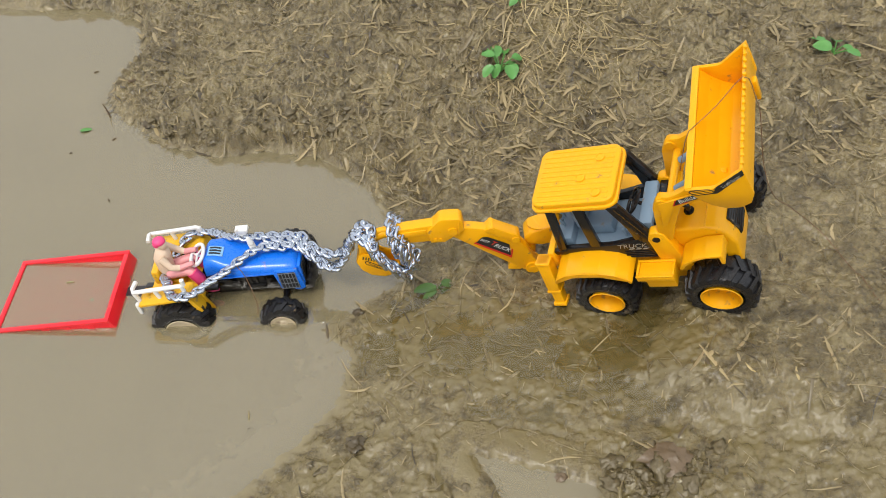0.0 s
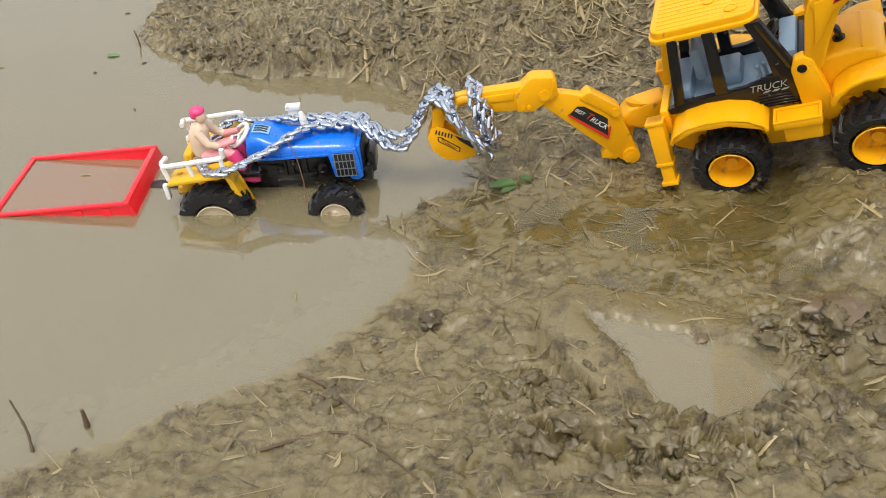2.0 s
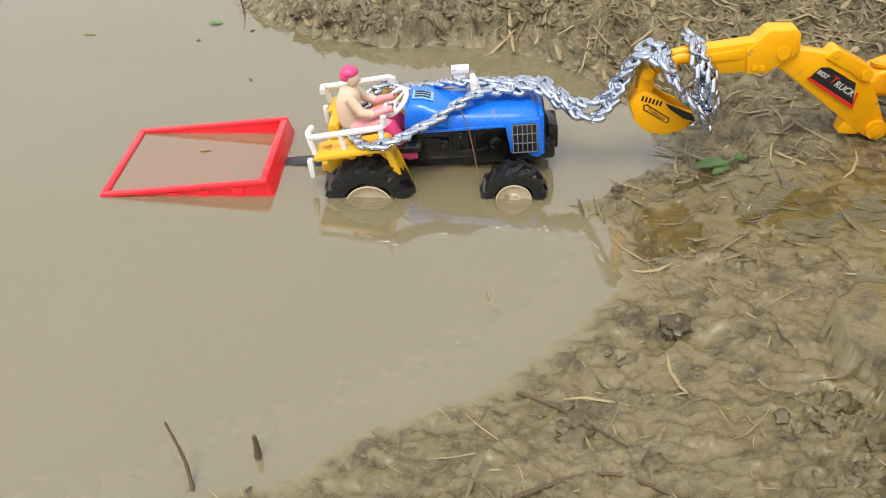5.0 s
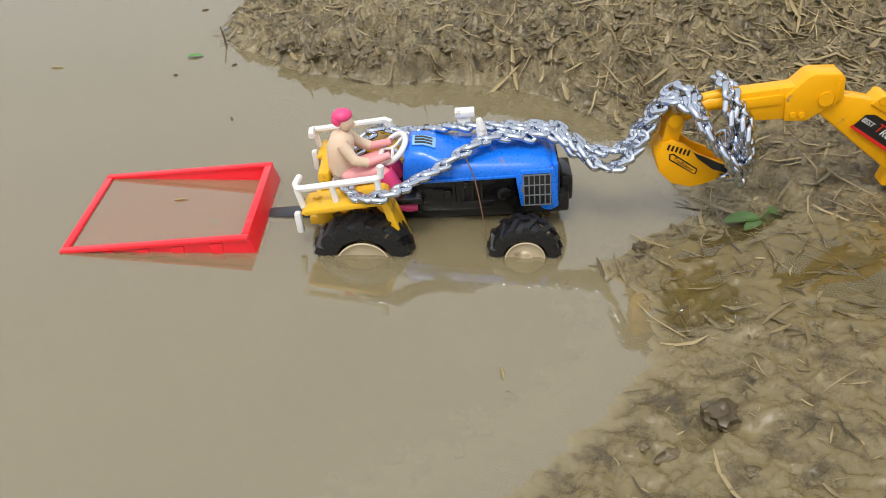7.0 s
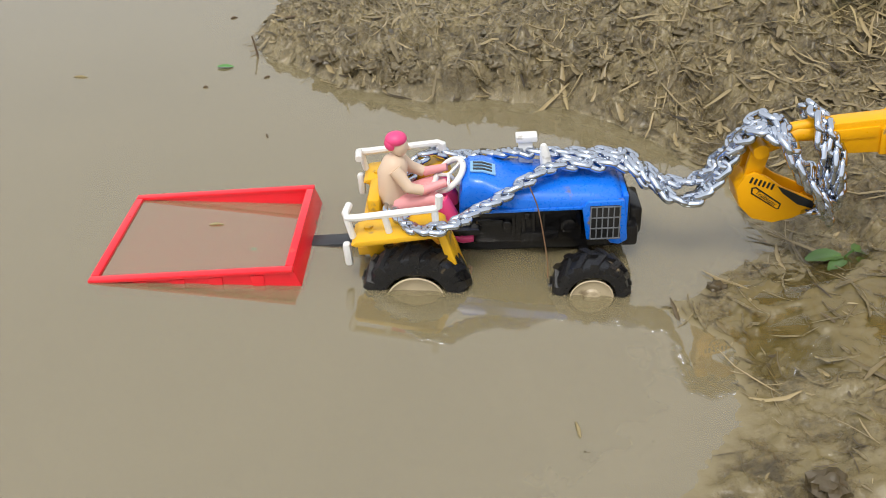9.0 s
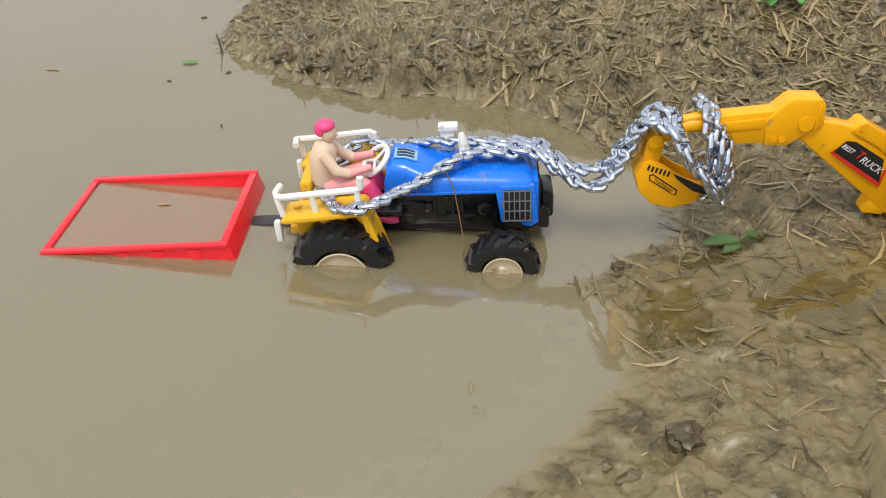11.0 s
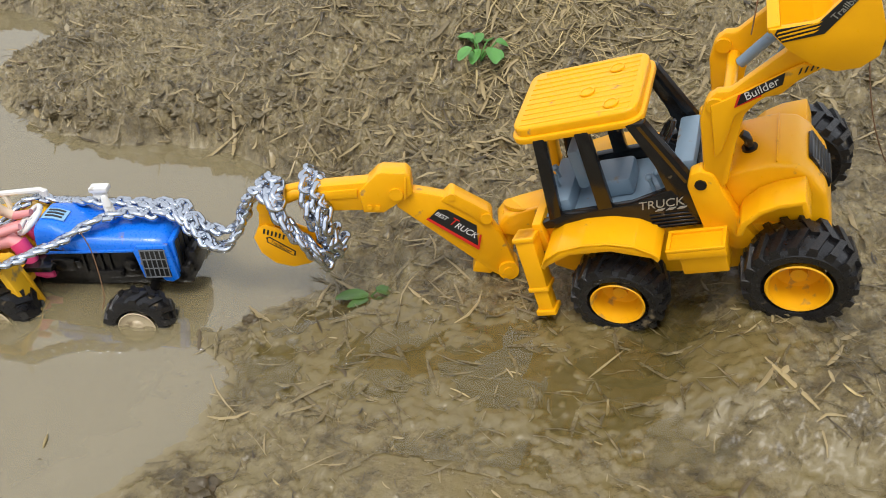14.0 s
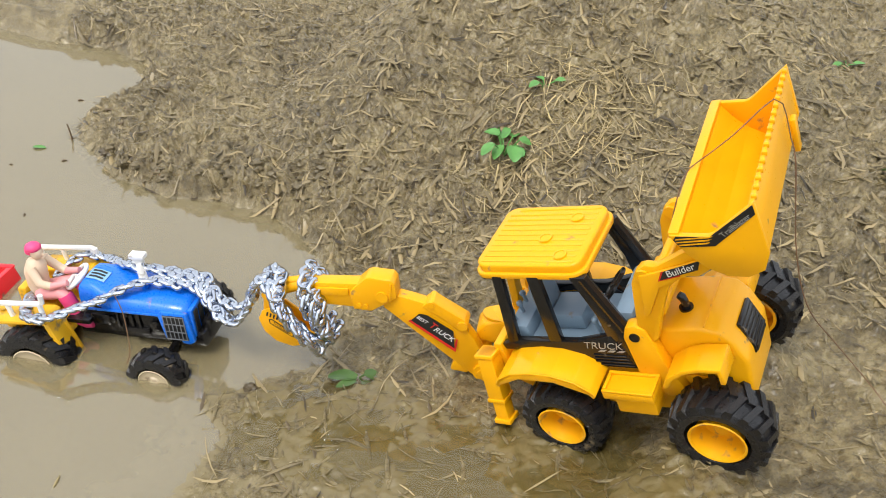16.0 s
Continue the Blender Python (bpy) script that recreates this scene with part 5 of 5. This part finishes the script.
def plant(x, y, label, leaves, size, height, seed, runner=0.0):
    rng = random.Random(seed)
    g = ground_z(x, y)
    ob = thing("weed_plant", (x, y, g), label, "plant", "weeds in the mud")
    for i in range(leaves):
        a = 2 * math.pi * i / leaves + rng.uniform(-0.5, 0.5)
        r = size * rng.uniform(0.25, 0.9)
        top = Vector((x + r * math.cos(a), y + r * math.sin(a), g + height * rng.uniform(0.5, 1.1)))
        bm = bmesh.new()
        tube(bm, I4, [(x, y, g - 0.001), (x + 0.5 * r * math.cos(a), y + 0.5 * r * math.sin(a), g + height * 0.5), top], 0.0007, 5)
        part("stem", bm, LEAF, ob)
        bm = bmesh.new()
        M = Matrix.Translation(top) @ Matrix.Rotation(a + rng.uniform(-0.4, 0.4), 4, "Z") @ Matrix.Rotation(rng.uniform(-0.5, 0.35), 4, "Y") @ Matrix.Rotation(rng.uniform(-0.3, 0.3), 4, "X")
        ln = size * rng.uniform(0.7, 1.05)
        leaf_mesh(bm, M, ln, ln * rng.uniform(0.75, 0.95), 0.3, rng)
        part("leaf", bm, LEAF, ob)
    return ob


plant(0.214, 0.262, "green leafy weed growing out of straw covered mud", 10, 0.018, 0.02, 5)
plant(0.228, 0.335, "small pale green weed sprout in dry straw", 3, 0.012, 0.012, 6)
plant(0.556, 0.262, "light green broad leaved weed in mud", 5, 0.017, 0.012, 7)


def lying_weed(x, y):
    """Limp broad leaves lying on the wet bank."""
    rng, g = random.Random(8), ground_z(x, y)
    ob = thing("weed_plant", (x, y, g), "limp broad green leaves lying at the water's edge", "plant", "weeds in the mud")
    for dx, dy, dz, turn, tip, ln, wd in ((-0.002, 0, 0.004, 3.5, 0.12, 0.022, 0.012), (0.003, 0.002, 0.008, 0.4, 0.5, 0.014, 0.012), (0.005, -0.004, 0.006, -0.5, 0.6, 0.012, 0.010), (-0.001, -0.004, 0.004, 4.0, 0.1, 0.016, 0.008)):
        bm = bmesh.new()
        leaf_mesh(bm, Matrix.Translation((x + dx, y + dy, g + dz)) @ Matrix.Rotation(turn, 4, "Z") @ Matrix.Rotation(tip - 0.3, 4, "Y"), ln, wd, 0.25, rng)
        part("leaf", bm, LEAF_D, ob)
    bm = bmesh.new()
    tube(bm, I4, [(x + 0.006, y - 0.002, g - 0.001), (x, y, g + 0.004), (x + 0.004, y + 0.002, g + 0.008)], 0.0009, 6)
    part("stem", bm, LEAF_D, ob)


lying_weed(0.190, 0.000)
plant(0.50, 0.46, "small green weed with dry stalk", 3, 0.011, 0.008, 9)
plant(0.135, 0.50, "tiny green seedling in the mud", 3, 0.008, 0.006, 10)

rng = random.Random(4)
bm = bmesh.new()
leaf_mesh(bm, Matrix.Translation((-0.294, 0.183, 0.0012)) @ Matrix.Rotation(0.4, 4, "Z"), 0.014, 0.007, 0.05, rng)
tagged(mesh_ob("floating_leaf", bm, LEAF), "small green leaf floating on the pond", "leaf")
bm = bmesh.new()
leaf_mesh(bm, Matrix.Translation((-0.235, 0.208, 0.004)) @ Matrix.Rotation(0.5, 4, "Z"), 0.017, 0.006, -0.2, rng)
tagged(mesh_ob("dead_leaf", bm, TWIG), "brown curled dead leaf at the pond's edge", "leaf")
for lx, ly, turn, ln in ((-0.262, 0.262, 0.3, 0.012), (-0.236, 0.268, 2.0, 0.009), (-0.225, 0.240, 1.1, 0.008)):
    bm = bmesh.new()
    leaf_mesh(bm, Matrix.Translation((lx, ly, max(ground_z(lx, ly), 0) + 0.0012)) @ Matrix.Rotation(turn, 4, "Z"), ln, ln * 0.45, -0.15, rng)
    tagged(mesh_ob("dead_leaf", bm, TWIG), "brown dead leaf lying in shallow water by the bank", "leaf")


def twig(pts, r, label, material=None):
    run, _ = spline(pts, 14)
    bm = bmesh.new()
    tube(bm, I4, run, [r * (1 - 0.5 * i / 13) * (1 + 0.15 * math.sin(i * 2.1)) for i in range(14)], 7)
    tagged(mesh_ob("twig", bm, material or TWIG, 60), label, "twig")


def laid(*pts):
    return [(x, y, max(ground_z(x, y), 0) + 0.0012) for x, y in pts]


twig([(-0.2705, 0.217, -0.004), (-0.272, 0.2175, 0.006), (-0.275, 0.218, 0.018)], 0.0013, "short dark stalk standing out of the water")
twig([(-0.062, -0.330, 0.0), (-0.068, -0.322, 0.010), (-0.078, -0.315, 0.026)], 0.0011, "thin bare stalk leaning out of the mud")
twig([(-0.040, -0.306, -0.003), (-0.040, -0.305, 0.006), (-0.041, -0.304, 0.013)], 0.0022, "broken dark stub standing in shallow water")
twig(laid((0.085, -0.325), (0.12, -0.30), (0.15, -0.315), (0.18, -0.345)), 0.0011, "curved brown root lying on the mud")
twig(laid((0.075, -0.24), (0.10, -0.255), (0.13, -0.285)), 0.0010, "thin brown root lying on the mud")
twig(laid((0.425, -0.262), (0.455, -0.255), (0.49, -0.245)), 0.0016, "pale yellow straw stalk lying on the mud", STRAW)
twig(laid((0.255, 0.20), (0.245, 0.235), (0.222, 0.262)), 0.0011, "dry yellow stem beside the weed", STRAW)
twig(laid((0.215, 0.20), (0.208, 0.235), (0.215, 0.262)), 0.0011, "dry yellow stem trailing from the weed", STRAW)
twig(laid((0.235, 0.33), (0.275, 0.325), (0.31, 0.30), (0.325, 0.27)), 0.0012, "dry arching grass stalk on the mud", STRAW)
twig(laid((0.19, 0.18), (0.205, 0.195), (0.222, 0.205)), 0.0020, "flat brown husk lying on the bank")


def lump(x, y, r, label, material, seed, flat=0.65, sunk=0.0):
    bm = bmesh.new()
    bmesh.ops.create_icosphere(bm, subdivisions=3, radius=1.0)
    for vtx in bm.verts:
        n = 1 + 0.6 * noise.noise(vtx.co * 1.9 + Vector((seed, 0, 0))) + 0.25 * noise.noise(vtx.co * 5 + Vector((seed, 2, 0)))
        vtx.co = vtx.co * n
    bm.transform(Matrix.Translation((x, y, max(ground_z(x, y), 0) + r * 0.4 - sunk)) @ Matrix.Diagonal((r * 1.2, r, r * flat, 1)))
    tagged(mesh_ob("clay_lump", bm, material, 50), label, "clod", "clods in the mud")


lump(0.153, -0.184, 0.0072, "dark wet clay lump resting on the mud", STONE, 1, 0.95)
REDCLAY = mat("reddish clay", (0.135, 0.092, 0.05), 0.35, var=0.3, scale=110, bump=0.7)
lump(0.405, -0.182, 0.0135, "broad reddish clay clod beside the puddle", REDCLAY, 11, 0.5)
lump(0.328, -0.200, 0.0042, "small red brick crumb at the puddle's edge", REDCLAY, 12, 0.6)
lump(0.053, -0.178, 0.003, "small dark clod just under the water surface", STONE, 2, 0.5, 0.0028)
lump(0.116, -0.037, 0.004, "small clod at the water's edge", STONE, 4)
lump(-0.205, 0.195, 0.006, "small wet clod on the bank's edge", STONE, 8)

# ---- bits afloat ----
for x, y, a, ln in ((-0.286, 0.143, 0.4, 0.004), (-0.395, 0.135, 0.2, 0.012), (-0.205, 0.075, 2.2, 0.006), (-0.19, -0.045, 0.3, 0.009), (-0.245, 0.175, 1.0, 0.006), (0.047, -0.165, 1.9, 0.010), (-0.33, 0.30, 0.7, 0.007)):
    bm = bmesh.new()
    run, _ = spline([(x - ln / 2 * math.cos(a), y - ln / 2 * math.sin(a), 0.0004), (x, y + 0.0006, 0.0008), (x + ln / 2 * math.cos(a), y + ln / 2 * math.sin(a), 0.0004)], 7)
    tube(bm, I4, run, [0.0003, 0.0007, 0.0009, 0.0010, 0.0008, 0.0006, 0.0003], 6)
    tagged(mesh_ob("floating_husk", bm, DRY if ln > 0.008 else TWIG, 60), "small straw husk floating on the muddy water", "husk", "husks on the water")
